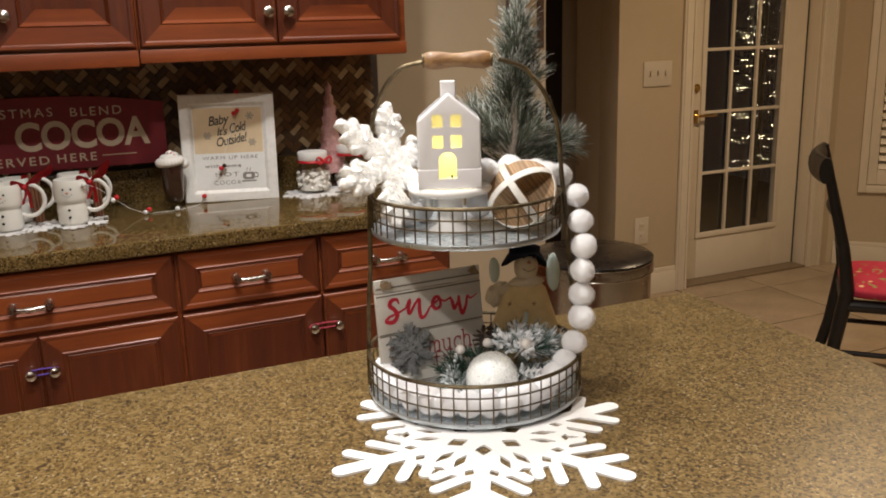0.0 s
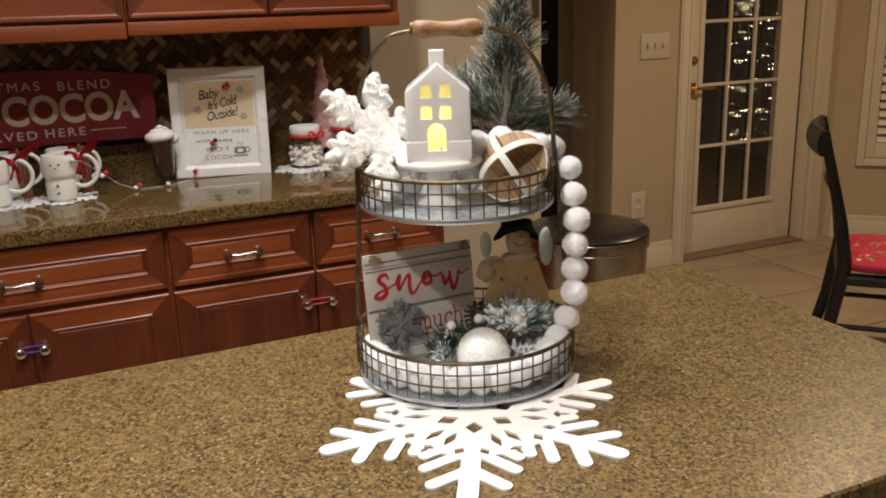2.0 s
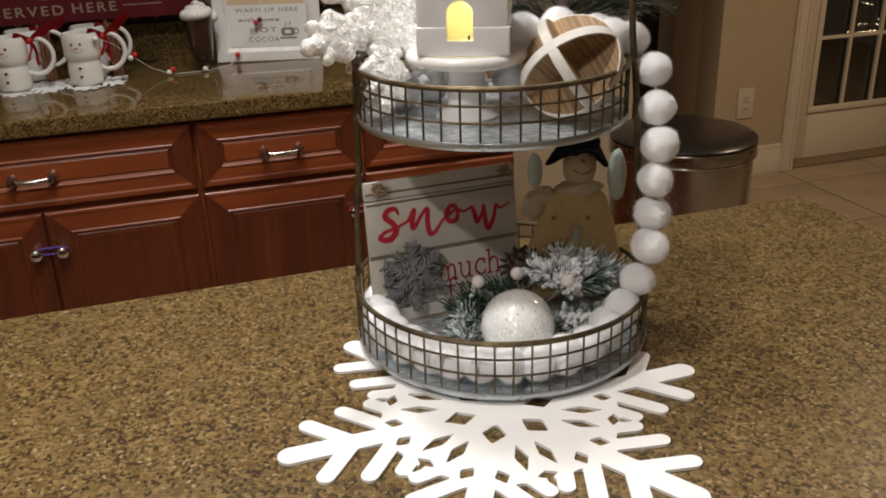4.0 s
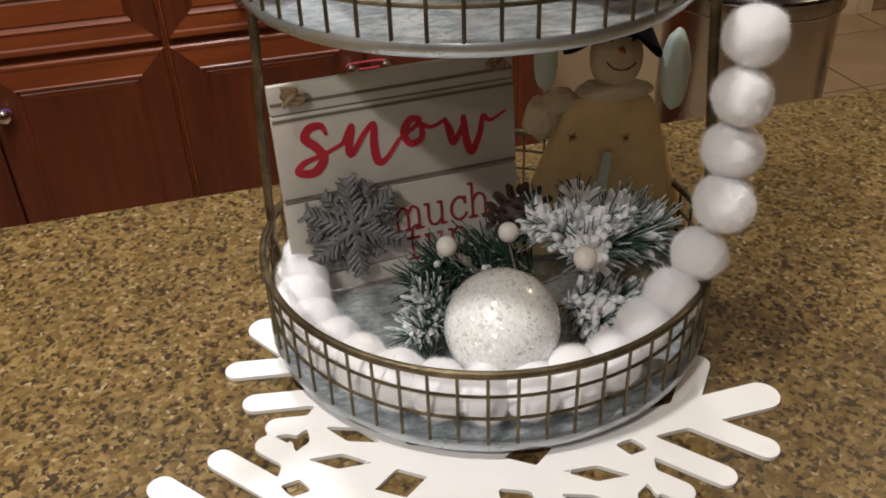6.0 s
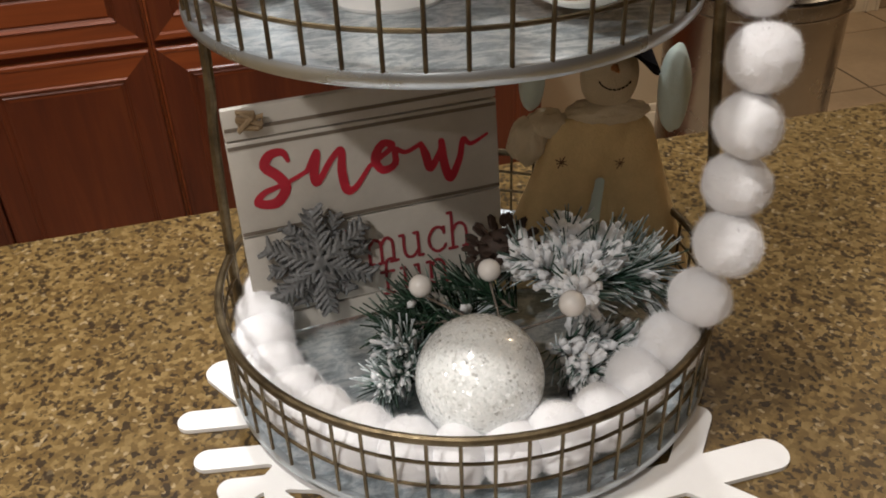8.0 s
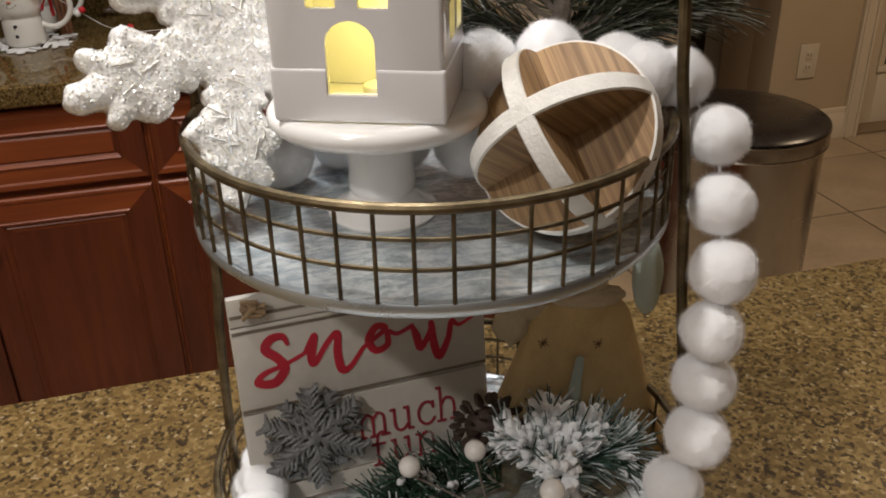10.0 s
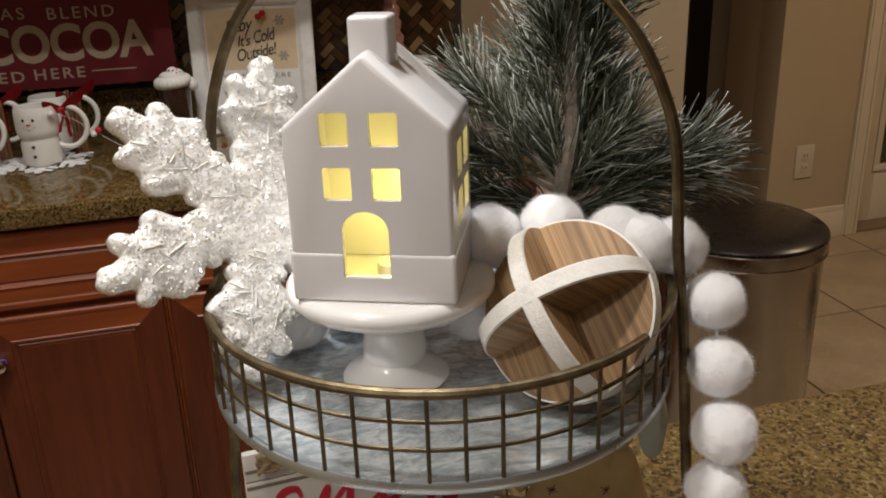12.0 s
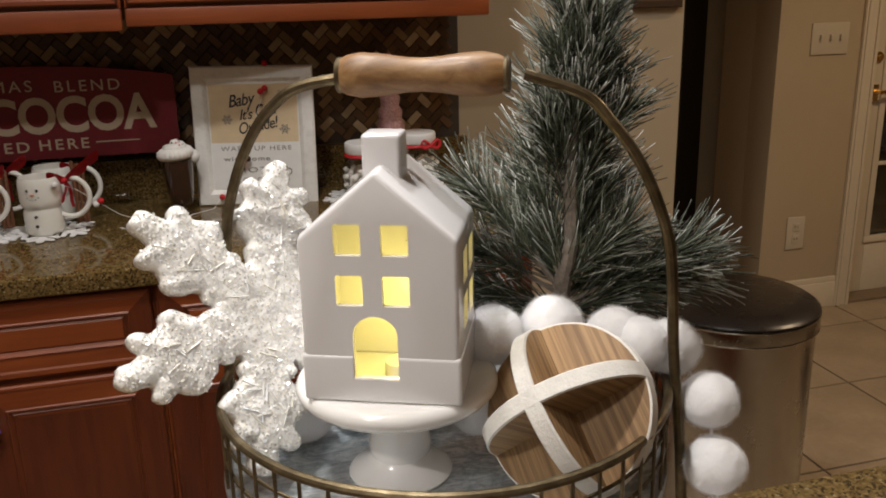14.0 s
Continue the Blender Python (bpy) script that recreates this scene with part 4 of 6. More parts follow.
def chips(count, rods):
    """Loose glitter flakes and thin clear rods scattered over the front."""
    pick = random.Random(23)
    face, points, quads = puff(1), [], []
    made = 0
    while made < count + rods:
        x, y = pick.uniform(-0.1, 0.1), pick.uniform(-0.1, 0.1)
        d = float(SF(x, y))
        rod = made >= count
        if d > (-0.005 if rod else -0.0006):
            continue
        made += 1
        at = Vector((x, y, face(x, y, d) + (0.0004 if rod else 0.0002)))
        spin = Euler((pick.gauss(0, 0.10 if rod else 0.50), pick.gauss(0, 0.10 if rod else 0.50), pick.uniform(0, 6.3))).to_matrix()
        i = len(points)
        if rod:
            hl, hw = pick.uniform(0.0022, 0.0062), pick.uniform(0.00035, 0.0006)
            for sx in (-1, 1):
                points += [m @ (at + spin @ Vector((sx * hl, dy * hw, dz * hw))) for dy, dz in ((-1, -0.5), (0, 1), (1, -0.5))]
            quads += [(i, i + 3, i + 4, i + 1), (i + 1, i + 4, i + 5, i + 2), (i, i + 1, i + 2), (i + 3, i + 5, i + 4)]
        else:
            r = pick.uniform(0.00035, 0.0010)
            points += [m @ (at + spin @ Vector((r * math.cos(k), r * math.sin(k) * 0.8, 0.0))) for k in (0.3, 1.8, 3.4, 4.9)]
            quads.append((i, i + 1, i + 2, i + 3))
    tmp = bpy.data.meshes.new("tmp")
    tmp.from_pydata([tuple(p) for p in points], [], quads)
    b = bmesh.new()
    b.from_mesh(tmp)
    bpy.data.meshes.remove(tmp)
    return b


def chip_mat(name):
    n = Nodes(name)
    geo = n.add("ShaderNodeNewGeometry")
    r = geo.outputs["Random Per Island"]
    n.set(Base_Color=n.ramp(r, (0.0, (0.80, 0.86, 0.93)), (0.35, (0.90, 0.90, 0.89)), (0.7, (0.93, 0.89, 0.78)), (1.0, (0.93, 0.92, 0.90))), Roughness=0.20, Coat_Weight=1.0, Coat_Roughness=0.05, Specular_IOR_Level=1.0)
    n.link(n.ramp(r, (0.84, 0.0), (0.86, 0.45)), n.bsdf.inputs["Metallic"])
    return n.mat


tagged(part("glitter", chips(8000, 70), chip_mat("loose_glitter"), flake, "sparkling clear glitter flakes and rods", 0), kind="stuff")

# ---- wooden orb of three crossed discs ----
ORB, OR = Vector((0.9055, 1.408, 1.2078)), 0.047
disc_wood = striped_wood("grey_brown_wood", (0.190, 0.110, 0.052), (0.260, 0.155, 0.072), (0.36, 0.225, 0.108))
edge_white = plain("chalky_white_edge", (0.70, 0.68, 0.64), 0.8, vary=0.10, scale=120, bump=0.5, grain=500)
orb = thing("wooden_orb", (ORB.x, ORB.y, ORB.z - OR), "openwork wooden orb of crossed discs with whitewashed edges", "ornament")


def disc():
    b = lathe([(0, -0.0048), (OR - 0.001, -0.0048), (OR, -0.0040), (OR, 0.0040), (OR - 0.001, 0.0048), (0, 0.0048)], seg=64)
    for f in b.faces:
        c = f.calc_center_median()
        f.material_index = 1 if math.hypot(c.x, c.y) > OR - 0.0012 else 0
    return b


ORB_TURN = Matrix(((0.725, -0.39, 0.567), (-0.092, 0.762, 0.641), (-0.682, -0.518, 0.516))).transposed().to_4x4()
for m in (Matrix.Rotation(radians(90), 4, "X"), Matrix.Rotation(radians(90), 4, "Y"), Matrix.Identity(4)):
    o = part("disc", disc(), [disc_wood, edge_white], None, "", 40)
    o.parent = orb
    o.matrix_basis = Matrix.Translation(ORB - orb.location) @ ORB_TURN @ m

# ---- pom-pom garland ----
cotton = plain("fluffy_cotton", (0.90, 0.90, 0.92), 0.95, vary=0.02, scale=60, bump=0.2, grain=500, Sheen_Weight=0.35)
rng = random.Random(11)
PB = 0.0178
upper = [(0.8830, 1.464, 1.2320), (0.9180, 1.462, 1.2345), (0.9510, 1.449, 1.2280), (0.9610, 1.438, 1.2260), (0.9830, 1.440, 1.2210)]
hang = [(0.9955, 1.418, 1.1955), (0.993, 1.4035, 1.163), (0.9888, 1.3874, 1.132), (0.9825, 1.3816, 1.1005), (0.9821, 1.382, 1.067), (0.9762, 1.373, 1.0385), (0.9672, 1.3765, 1.0035), (0.9500, 1.3722, 0.9795)]
LB = LBASE + 0.004
lower, squeeze = [], {}
for k in range(13):
    a = radians(-60 - k * 12.0)
    lift = (0.014, 0.004, 0.002)[k] if k < 3 else 0.0
    p = (LC.x + (LR - 0.0215) * math.cos(a), LC.y + (LR - 0.0215) * math.sin(a), LB + 0.0205 + lift)
    lower.append(p)
    squeeze[p] = a
inner_top = [(0.848, 1.509, UP + PB), (0.813, 1.524, UP + PB), (0.778, 1.509, UP + PB)]
balls_at = inner_top[::-1] + [(0.874, 1.468, 1.188)] + upper + hang + lower
garland = thing("pom_pom_garland", (0.995, 1.402, LB), "white fluffy pom-pom garland draped down the tiered tray", "garland")
puffs = []
for k in range(7):
    me = bpy.data.meshes.new("pom_pom")
    b = ball((0, 0, 0), 1.0, 5, None, 0, 0.0)
    for v in b.verts:
        n = v.co.normalized()
        q = n * 1.15 + Vector((k * 3.7, k * 1.9, -k * 1.3))
        v.co = n * (0.95 + 0.07 * noise.noise(q * 0.9) + 0.035 * noise.noise(q * 2.0) + 0.010 * noise.noise(q * 5.0))
    hairs, quads = [], []
    shape = [v.co.copy() for v in b.verts]
    for _ in range(9000):
        n = rng.choice(shape)
        out = n.normalized()
        side = out.orthogonal().normalized()
        side.rotate(Matrix.Rotation(rng.uniform(0, 6.28), 3, out))
        root = n * 0.95
        tip = n + out * rng.uniform(0.03, 0.11) * (1 + 1.2 * rng.random() ** 5) + side * rng.uniform(0.02, 0.16)
        up = out.cross(side) * 0.0045
        i = len(hairs)
        hairs += [root + up, root - up, tip]
        quads.append((i, i + 1, i + 2))
    tmp = bpy.data.meshes.new("tmp")
    tmp.from_pydata([tuple(v) for v in hairs], [], quads)
    b.from_mesh(tmp)
    bpy.data.meshes.remove(tmp)
    b.to_mesh(me)
    b.free()
    puffs.append(finish(me, cotton, 180))
for i, p in enumerate(balls_at):
    o = new("pom_pom", puffs[i % 7])
    o.parent = garland
    r = PB * rng.uniform(0.95, 1.07)
    spin = Euler([rng.uniform(0, 6) for _ in range(3)]).to_matrix().to_4x4()
    if p in squeeze:
        spin = Matrix.Rotation(squeeze[p], 4, "Z") @ Matrix.Diagonal((1.12, 0.88, 1.16, 1)) @ spin
    elif p in upper:
        spin = Matrix.Diagonal((1.02, 1.02, 0.98, 1)) @ spin
    elif p in hang:
        spin = Matrix.Diagonal((1.02, 1.00, 0.93, 1)) @ spin
    o.matrix_basis = Matrix.Translation(Vector(p) - garland.location) @ spin @ Matrix.Diagonal((r, r, r, 1))
part("string", tube(balls_at, 0.0008, 5), cotton, garland)

# ---- plank sign in the lower tier ----
SIGN_W, SIGN_H, ST = 0.167, 0.150, 0.007
lean = math.atan2(1.511 - 1.490, 1.082 - 0.936)
sign_pose = Matrix.Translation((0.7354, 1.5037, LB + 0.0040)) @ Matrix.Rotation(radians(4.6), 4, "Z") @ Matrix.Rotation(-lean, 4, "X") @ Matrix.Rotation(radians(0.6), 4, "Y")
plank_paint = plain("white_washed_plank", (0.50, 0.47, 0.42), 0.7, vary=0.10, scale=18, bump=0.3, grain=200)
plank_edge = plain("grey_brown_plank_edge", (0.16, 0.13, 0.10), 0.8, vary=0.2, scale=60)
sign = thing("plank_sign", sign_pose.translation, "white plank sign with red lettering in the lower tier", "sign")
rows_z = [0.0, 0.0145, 0.070, 0.1305, SIGN_H]
for z0, z1 in zip(rows_z, rows_z[1:]):
    b = box(0, SIGN_W, -ST, 0, z0 + 0.0005, z1 - 0.0006, 0.0008)
    b.transform(sign_pose)
    part("plank", b, plank_paint, sign)
for z0 in (0.0715, 0.1255, 0.1365):
    b = box(0.0005, SIGN_W - 0.0005, -ST - 0.0003, -ST, z0, z0 + 0.0022, 0.0)
    b.transform(sign_pose)
    part("worn_line", b, plank_edge, sign, "grey brushed line")
red_ink = plain("red_lettering", (0.42, 0.012, 0.03), 0.6, vary=0.15, scale=80, bump=0)
maroon_ink = plain("maroon_lettering", (0.24, 0.02, 0.03), 0.65, vary=0.15, scale=80, bump=0)


def stroke(rows):
    """A brush line through (x, y, half width) rows, smoothed."""
    fine = []
    for i in range(len(rows) - 1):
        p0, p1, p2, p3 = (rows[max(0, min(len(rows) - 1, i + k))] for k in (-1, 0, 1, 2))
        for j in range(4):
            t = j / 4
            fine.append(tuple(0.5 * (2 * p1[q] + (p2[q] - p0[q]) * t + (2 * p0[q] - 5 * p1[q] + 4 * p2[q] - p3[q]) * t * t + (3 * p1[q] - p0[q] - 3 * p2[q] + p3[q]) * t ** 3) for q in (0, 1, 2)))
    fine.append(rows[-1])

    def dist(x, y):
        d = np.full(np.shape(x), 9.0)
        for (ax, ay, ar), (bx, by, br) in zip(fine, fine[1:]):
            d = np.minimum(d, seg_dist(x, y, ax, ay, bx, by, ar, br))
        return d
    return dist


letter_s = [(0.26, 0.80, 0.02), (0.23, 0.90, 0.035), (0.16, 0.88, 0.045), (0.13, 0.76, 0.05), (0.20, 0.64, 0.05), (0.24, 0.50, 0.05), (0.18, 0.34, 0.05), (0.08, 0.36, 0.04), (0.12, 0.47, 0.03), (0.24, 0.55, 0.022), (0.36, 0.66, 0.022)]
letter_n = [(0.36, 0.66, 0.022), (0.42, 0.86, 0.035), (0.40, 0.62, 0.045), (0.42, 0.52, 0.035), (0.50, 0.76, 0.03), (0.56, 0.86, 0.035), (0.56, 0.62, 0.045), (0.585, 0.40, 0.045), (0.64, 0.42, 0.03), (0.72, 0.64, 0.022)]
letter_o = [(0.72, 0.64, 0.022), (0.86, 0.84, 0.03), (0.80, 0.88, 0.04), (0.755, 0.72, 0.045), (0.80, 0.58, 0.04), (0.875, 0.64, 0.035), (0.875, 0.80, 0.03), (0.94, 0.76, 0.022), (1.03, 0.84, 0.024)]
letter_w = [(1.03, 0.84, 0.024), (1.06, 0.70, 0.045), (1.09, 0.54, 0.04), (1.15, 0.74, 0.03), (1.155, 0.84, 0.035), (1.175, 0.58, 0.045), (1.215, 0.40, 0.045), (1.27, 0.62, 0.035), (1.29, 0.84, 0.03), (1.34, 0.78, 0.022), (1.44, 0.88, 0.014)]
S = 0.107
parts_d = [stroke([(x * S, y * S * 0.52, r * S * 0.57) for x, y, r in l]) for l in (letter_s, letter_n, letter_o, letter_w)]


def snow_dist(x, y):
    return np.minimum(np.minimum(parts_d[0](x, y), parts_d[1](x, y)), np.minimum(parts_d[2](x, y), parts_d[3](x, y)))


face = sign_pose @ Matrix.Translation((0, -ST, 0)) @ Matrix.Rotation(radians(90), 4, "X")
part("lettering", plate(snow_dist, (0.0, 0.161, 0.008, 0.062), 240, 0.0006, 0.0001, face @ Matrix.Translation((0.0022, 0.0718, 0)) @ Matrix.Rotation(radians(-4.6), 4, "Z")), red_ink, sign, "red script word snow")


def serif_word(text):
    """Typewriter letters: strokes and slab serifs, one em wide unit per letter height."""
    H = 0.055
    glyphs = {
        "m": (1.30, [[(0.14, 0.0), (0.14, 0.92)], [(0.14, 0.70), (0.34, 0.95), (0.54, 0.84), (0.58, 0.62), (0.58, 0.0)], [(0.58, 0.70), (0.78, 0.95), (0.98, 0.84), (1.02, 0.62), (1.02, 0.0)], [(0.0, 0.92), (0.14, 0.92)], [(0.0, 0.0), (0.28, 0.0)], [(0.46, 0.0), (0.71, 0.0)], [(0.90, 0.0), (1.17, 0.0)]]),
        "u": (1.02, [[(0.14, 0.92), (0.14, 0.30), (0.26, 0.04), (0.48, 0.03), (0.68, 0.26)], [(0.68, 0.92), (0.68, 0.0)], [(0.0, 0.92), (0.14, 0.92)], [(0.54, 0.92), (0.68, 0.92)], [(0.68, 0.0), (0.84, 0.0)]]),
        "c": (0.84, [[(0.66, 0.76), (0.50, 0.94), (0.26, 0.90), (0.08, 0.60), (0.12, 0.22), (0.36, 0.0), (0.58, 0.06), (0.70, 0.22)], [(0.66, 0.92), (0.66, 0.68)]]),
        "h": (1.04, [[(0.14, 0.0), (0.14, 1.42)], [(0.14, 0.66), (0.34, 0.94), (0.58, 0.88), (0.68, 0.62), (0.68, 0.0)], [(0.0, 1.42), (0.14, 1.42)], [(0.0, 0.0), (0.30, 0.0)], [(0.54, 0.0), (0.84, 0.0)]]),
        "f": (0.76, [[(0.20, 0.0), (0.20, 1.12), (0.34, 1.40), (0.56, 1.36)], [(0.0, 0.90), (0.48, 0.90)], [(0.02, 0.0), (0.42, 0.0)]]),
        "n": (1.04, [[(0.14, 0.0), (0.14, 0.92)], [(0.14, 0.66), (0.34, 0.94), (0.58, 0.88), (0.68, 0.62), (0.68, 0.0)], [(0.0, 0.92), (0.14, 0.92)], [(0.0, 0.0), (0.30, 0.0)], [(0.54, 0.0), (0.84, 0.0)]])}
    lines, x = [], 0.0
    for ch in text:
        wide, rows = glyphs[ch]
        lines += [[(x + px, py, H) for px, py in row] for row in rows]
        x += wide
    return lines, x - 0.16


for text, wide, x, z in (("much", 0.0720, 0.109, 0.0345), ("fun", 0.0465, 0.105, 0.0120)):
    lines, em = serif_word(text)
    k = wide / em
    strokes = [stroke([(px * k, py * k, h * k) for px, py, h in line]) for line in lines]

    def word_dist(px, py, strokes=strokes):
        d = strokes[0](px, py)
        for s in strokes[1:]:
            d = np.minimum(d, s(px, py))
        return d

    part("lettering", plate(word_dist, (-0.003, wide + 0.004, -0.003, 1.5 * k + 0.003), 170, 0.0006, 0.0001, face @ Matrix.Translation((x - wide / 2, z, 0))), maroon_ink, sign, "dark red typewriter word " + text)
twine = plain("jute_twine", (0.30, 0.21, 0.12), 0.95, vary=0.2, scale=200, bump=0.6, grain=900)
for x in (0.014, SIGN_W - 0.014):
    rg = random.Random(round(x * 1000))
    c = Vector((x, -ST - 0.003, SIGN_H - 0.006))
    p = [sign_pose @ (c + Vector((rg.uniform(-0.008, 0.009), rg.uniform(-0.0025, 0.0015), rg.uniform(-0.008, 0.006)))) for _ in range(16)]
    part("twine_knot", tube(p, 0.0016, 6), twine, sign)

# ---- ornament ball in the lower tier ----
ball_mat = glitter("pearl_glitter", (0.92, 0.955, 0.95), 720.0, 0.45, 0.25, 0.0, 0.36)
orn = thing("bauble", (0.849, 1.396, LB), "pearly white glitter bauble resting in the lower tier", "bauble")
part("globe", ball((0.8452, 1.3827, LB + 0.0405), 0.0345, 5), ball_mat, orn, "", 180)

# ---- steel bin, chair ----
BINX, BINY = 1.830, 2.62
bin_ = thing("trash_can", (BINX, BINY, 0), "brushed steel round trash can with a dark lid", "trash can")
BR, BH = 0.184, 0.695
part("body", lathe([(0, 0.012), (BR - 0.01, 0.012), (BR - 0.006, 0.02), (BR - 0.004, BH), (BR - 0.012, BH), (BR - 0.012, 0.03), (0, 0.03)], (BINX, BINY, 0), 64), steel, bin_)
part("base_ring", lathe([(BR - 0.02, 0), (BR - 0.002, 0), (BR, 0.004), (BR - 0.001, 0.0115), (BR - 0.02, 0.0115)], (BINX, BINY, 0), 64), black_wood, bin_)
part("collar", lathe([(BR - 0.010, BH + 0.001), (BR + 0.001, BH + 0.001), (BR + 0.003, BH + 0.006), (BR + 0.002, BH + 0.033), (BR - 0.012, BH + 0.035)], (BINX, BINY, 0), 64), plain("dark_steel", (0.30, 0.28, 0.25), 0.24, 1.0, bump=0.02), bin_, "dark steel collar")
for z in (BH + 0.002, BH + 0.033):
    part("trim_ring", tube(ring_pts(BINX, BINY, BR + 0.002, z, 64), 0.0022, 6, True), chrome, bin_, "bright steel trim ring")
part("lid", lathe([(BR - 0.012, BH + 0.036), (BR + 0.001, BH + 0.0365), (BR + 0.002, BH + 0.041), (BR - 0.006, BH + 0.047), (BR * 0.7, BH + 0.055), (0, BH + 0.058), (0, BH + 0.05), (BR - 0.012, BH + 0.036)], (BINX, BINY, 0), 64), plain("dark_lid", (0.014, 0.010, 0.008), 0.28, 0.0, vary=0.1, scale=5, bump=0.02, Specular_IOR_Level=0.35), bin_, "dark domed lid")

# ---- frosted little pine on the upper tier ----


def needle_mat(name, green, frost, share):
    n = Nodes(name)
    geo = n.add("ShaderNodeNewGeometry")
    pick = geo.outputs["Random Per Island"]
    leaf = n.ramp(pick, (0.0, tuple(c * 0.45 for c in green)), (0.5, green), (1.0, tuple(c * 1.7 for c in green)))
    dust = n.math("ADD", n.math("MULTIPLY", n.noise(55, 3), 0.75), n.math("MULTIPLY", pick, 0.35))
    along = n.add("ShaderNodeAttribute")
    along.attribute_name = "tip"
    ends = n.math("MULTIPLY", n.ramp(along.outputs["Fac"], (0.45, 0.0), (1.0, 0.95)), n.ramp(dust, (share - 0.22, 0.0), (share + 0.02, 1.0)))
    n.set(Base_Color=n.mix(n.math("MAXIMUM", ends, n.ramp(dust, (share, 0.0), (share + 0.16, 0.92))), leaf, frost), Roughness=0.6)
    return n.mat


def spike(verts, faces, root, tip, r):
    d = (tip - root).normalized()
    s = d.orthogonal().normalized()
    t = d.cross(s)
    i = len(verts)
    for at_, k in ((root, 1.0), (tip, 0.75)):
        verts += [at_ + s * r * k, at_ + (t * 0.87 - s * 0.5) * r * k, at_ - (t * 0.87 + s * 0.5) * r * k]
    faces += [(i, i + 1, i + 4, i + 3), (i + 1, i + 2, i + 5, i + 4), (i + 2, i, i + 3, i + 5), (i + 3, i + 4, i + 5)]


def needles(rng, pts, count, length, r, spread=0.75, droop=0.0):
    """Needles set round a twig, leaning towards its end."""
    verts, faces = [], []
    for _ in range(count):
        u = rng.random() ** 0.8 * (len(pts) - 1)
        i = min(int(u), len(pts) - 2)
        p = pts[i].lerp(pts[i + 1], u - i)
        d = (pts[i + 1] - pts[i]).normalized()
        side = d.orthogonal().normalized()
        side.rotate(Matrix.Rotation(rng.uniform(0, 2 * math.pi), 3, d))
        lean = rng.uniform(0.55, 1.0) * spread
        way = (d * (1.15 - lean) + side * lean + Vector((0, 0, -droop))).normalized()
        spike(verts, faces, p, p + way * length * rng.uniform(0.65, 1.1), r)
    me = bpy.data.meshes.new("tmp")
    me.from_pydata([tuple(v) for v in verts], [], faces)
    me.attributes.new("tip", "FLOAT", "POINT").data.foreach_set("value", [float(i % 6 > 2) for i in range(len(verts))])
    b = bmesh.new()
    b.from_mesh(me)
    bpy.data.meshes.remove(me)
    return b


rng = random.Random(21)
pine_green = needle_mat("frosted_pine_needles", (0.055, 0.066, 0.038), (0.66, 0.67, 0.64), 0.72)
bark = plain("grey_brown_bark", (0.22, 0.185, 0.155), 0.9, vary=0.55, scale=160, bump=0.9, grain=250)
TB = Vector((0.930, 1.486, UP))
pine = thing("artificial_pine", TB, "small frosted artificial pine standing in the upper tier", "tree")
spine = [TB + Vector((0.002 * math.sin(k * 1.9) + 0.0018 * k, 0.0015 * math.cos(k * 2.3), 0.0289 * k)) for k in range(11)]
part("trunk", tube(spine, 0.004, 9, taper=[0.0062 - 0.0005 * k + 0.0010 * (k % 2) for k in range(11)]), bark, pine)
RIGHT, AWAY = Vector((0.965, -0.262, 0)), Vector((0.262, 0.965, 0))
BRANCHES = [(0.080, -0.80, 0.15, 1.00, 0.090), (0.078, -0.95, -0.10, 0.60, 0.084), (0.070, -1.0, 0.10, 0.28, 0.078), (0.085, -0.45, 0.60, 1.10, 0.078), (0.090, -0.35, 0.30, 1.40, 0.080),
            (0.085, 0.75, -0.10, 0.80, 0.050), (0.072, 1.0, 0.0, 0.46, 0.086), (0.070, 1.0, 0.02, 0.30, 0.084), (0.075, 0.90, 0.60, 0.40, 0.058), (0.090, 0.50, 0.80, 0.80, 0.080), (0.080, -0.30, 0.95, 0.50, 0.072),
            (0.066, 0.80, 0.10, 0.20, 0.042), (0.060, -0.70, 0.30, 0.12, 0.060), (0.100, 0.70, 0.35, 1.20, 0.050),
            (0.125, 0.50, 0.20, 1.5, 0.060), (0.130, -0.50, 0.10, 1.8, 0.058), (0.140, 0.70, -0.05, 1.2, 0.060), (0.152, -0.55, 0.10, 1.6, 0.052), (0.160, 0.70, 0.15, 1.4, 0.056), (0.165, 0.05, 0.90, 1.4, 0.045),
            (0.175, 0.50, -0.15, 2.0, 0.050), (0.180, -0.50, -0.10, 2.0, 0.048), (0.195, 0.55, 0.10, 2.0, 0.048), (0.205, -0.45, 0.10, 2.4, 0.044), (0.215, 0.40, -0.20, 2.4, 0.044), (0.225, -0.20, 0.30, 3.0, 0.040)]
for i, (h, a, w, up, length) in enumerate(BRANCHES):
    root = TB + Vector((0.012 * h / 0.2, 0, h + 0.004))
    way = (RIGHT * a + AWAY * w + Vector((0, 0, up))).normalized()
    twig = [root + way * length * k / 4 + Vector((0, 0, 0.05 * length * (k / 4) ** 2 * 4 * (0.3 - 0.1 * k))) for k in range(5)]
    br = part("branch", tube(twig, 0.0015, 5, taper=[0.0018, 0.0016, 0.0013, 0.0010, 0.0006]), bark, pine)
    bare = 1 if length > 0.08 else 0
    part("needle_spray", needles(rng, twig[bare:], 240 if h < 0.11 else 205, 0.038 if h < 0.11 else 0.032, 0.00041, 0.62), pine_green, br, "", 180)
br = part("leader", tube(spine[8:], 0.002, 6, taper=[0.003, 0.0022, 0.001]), bark, pine)
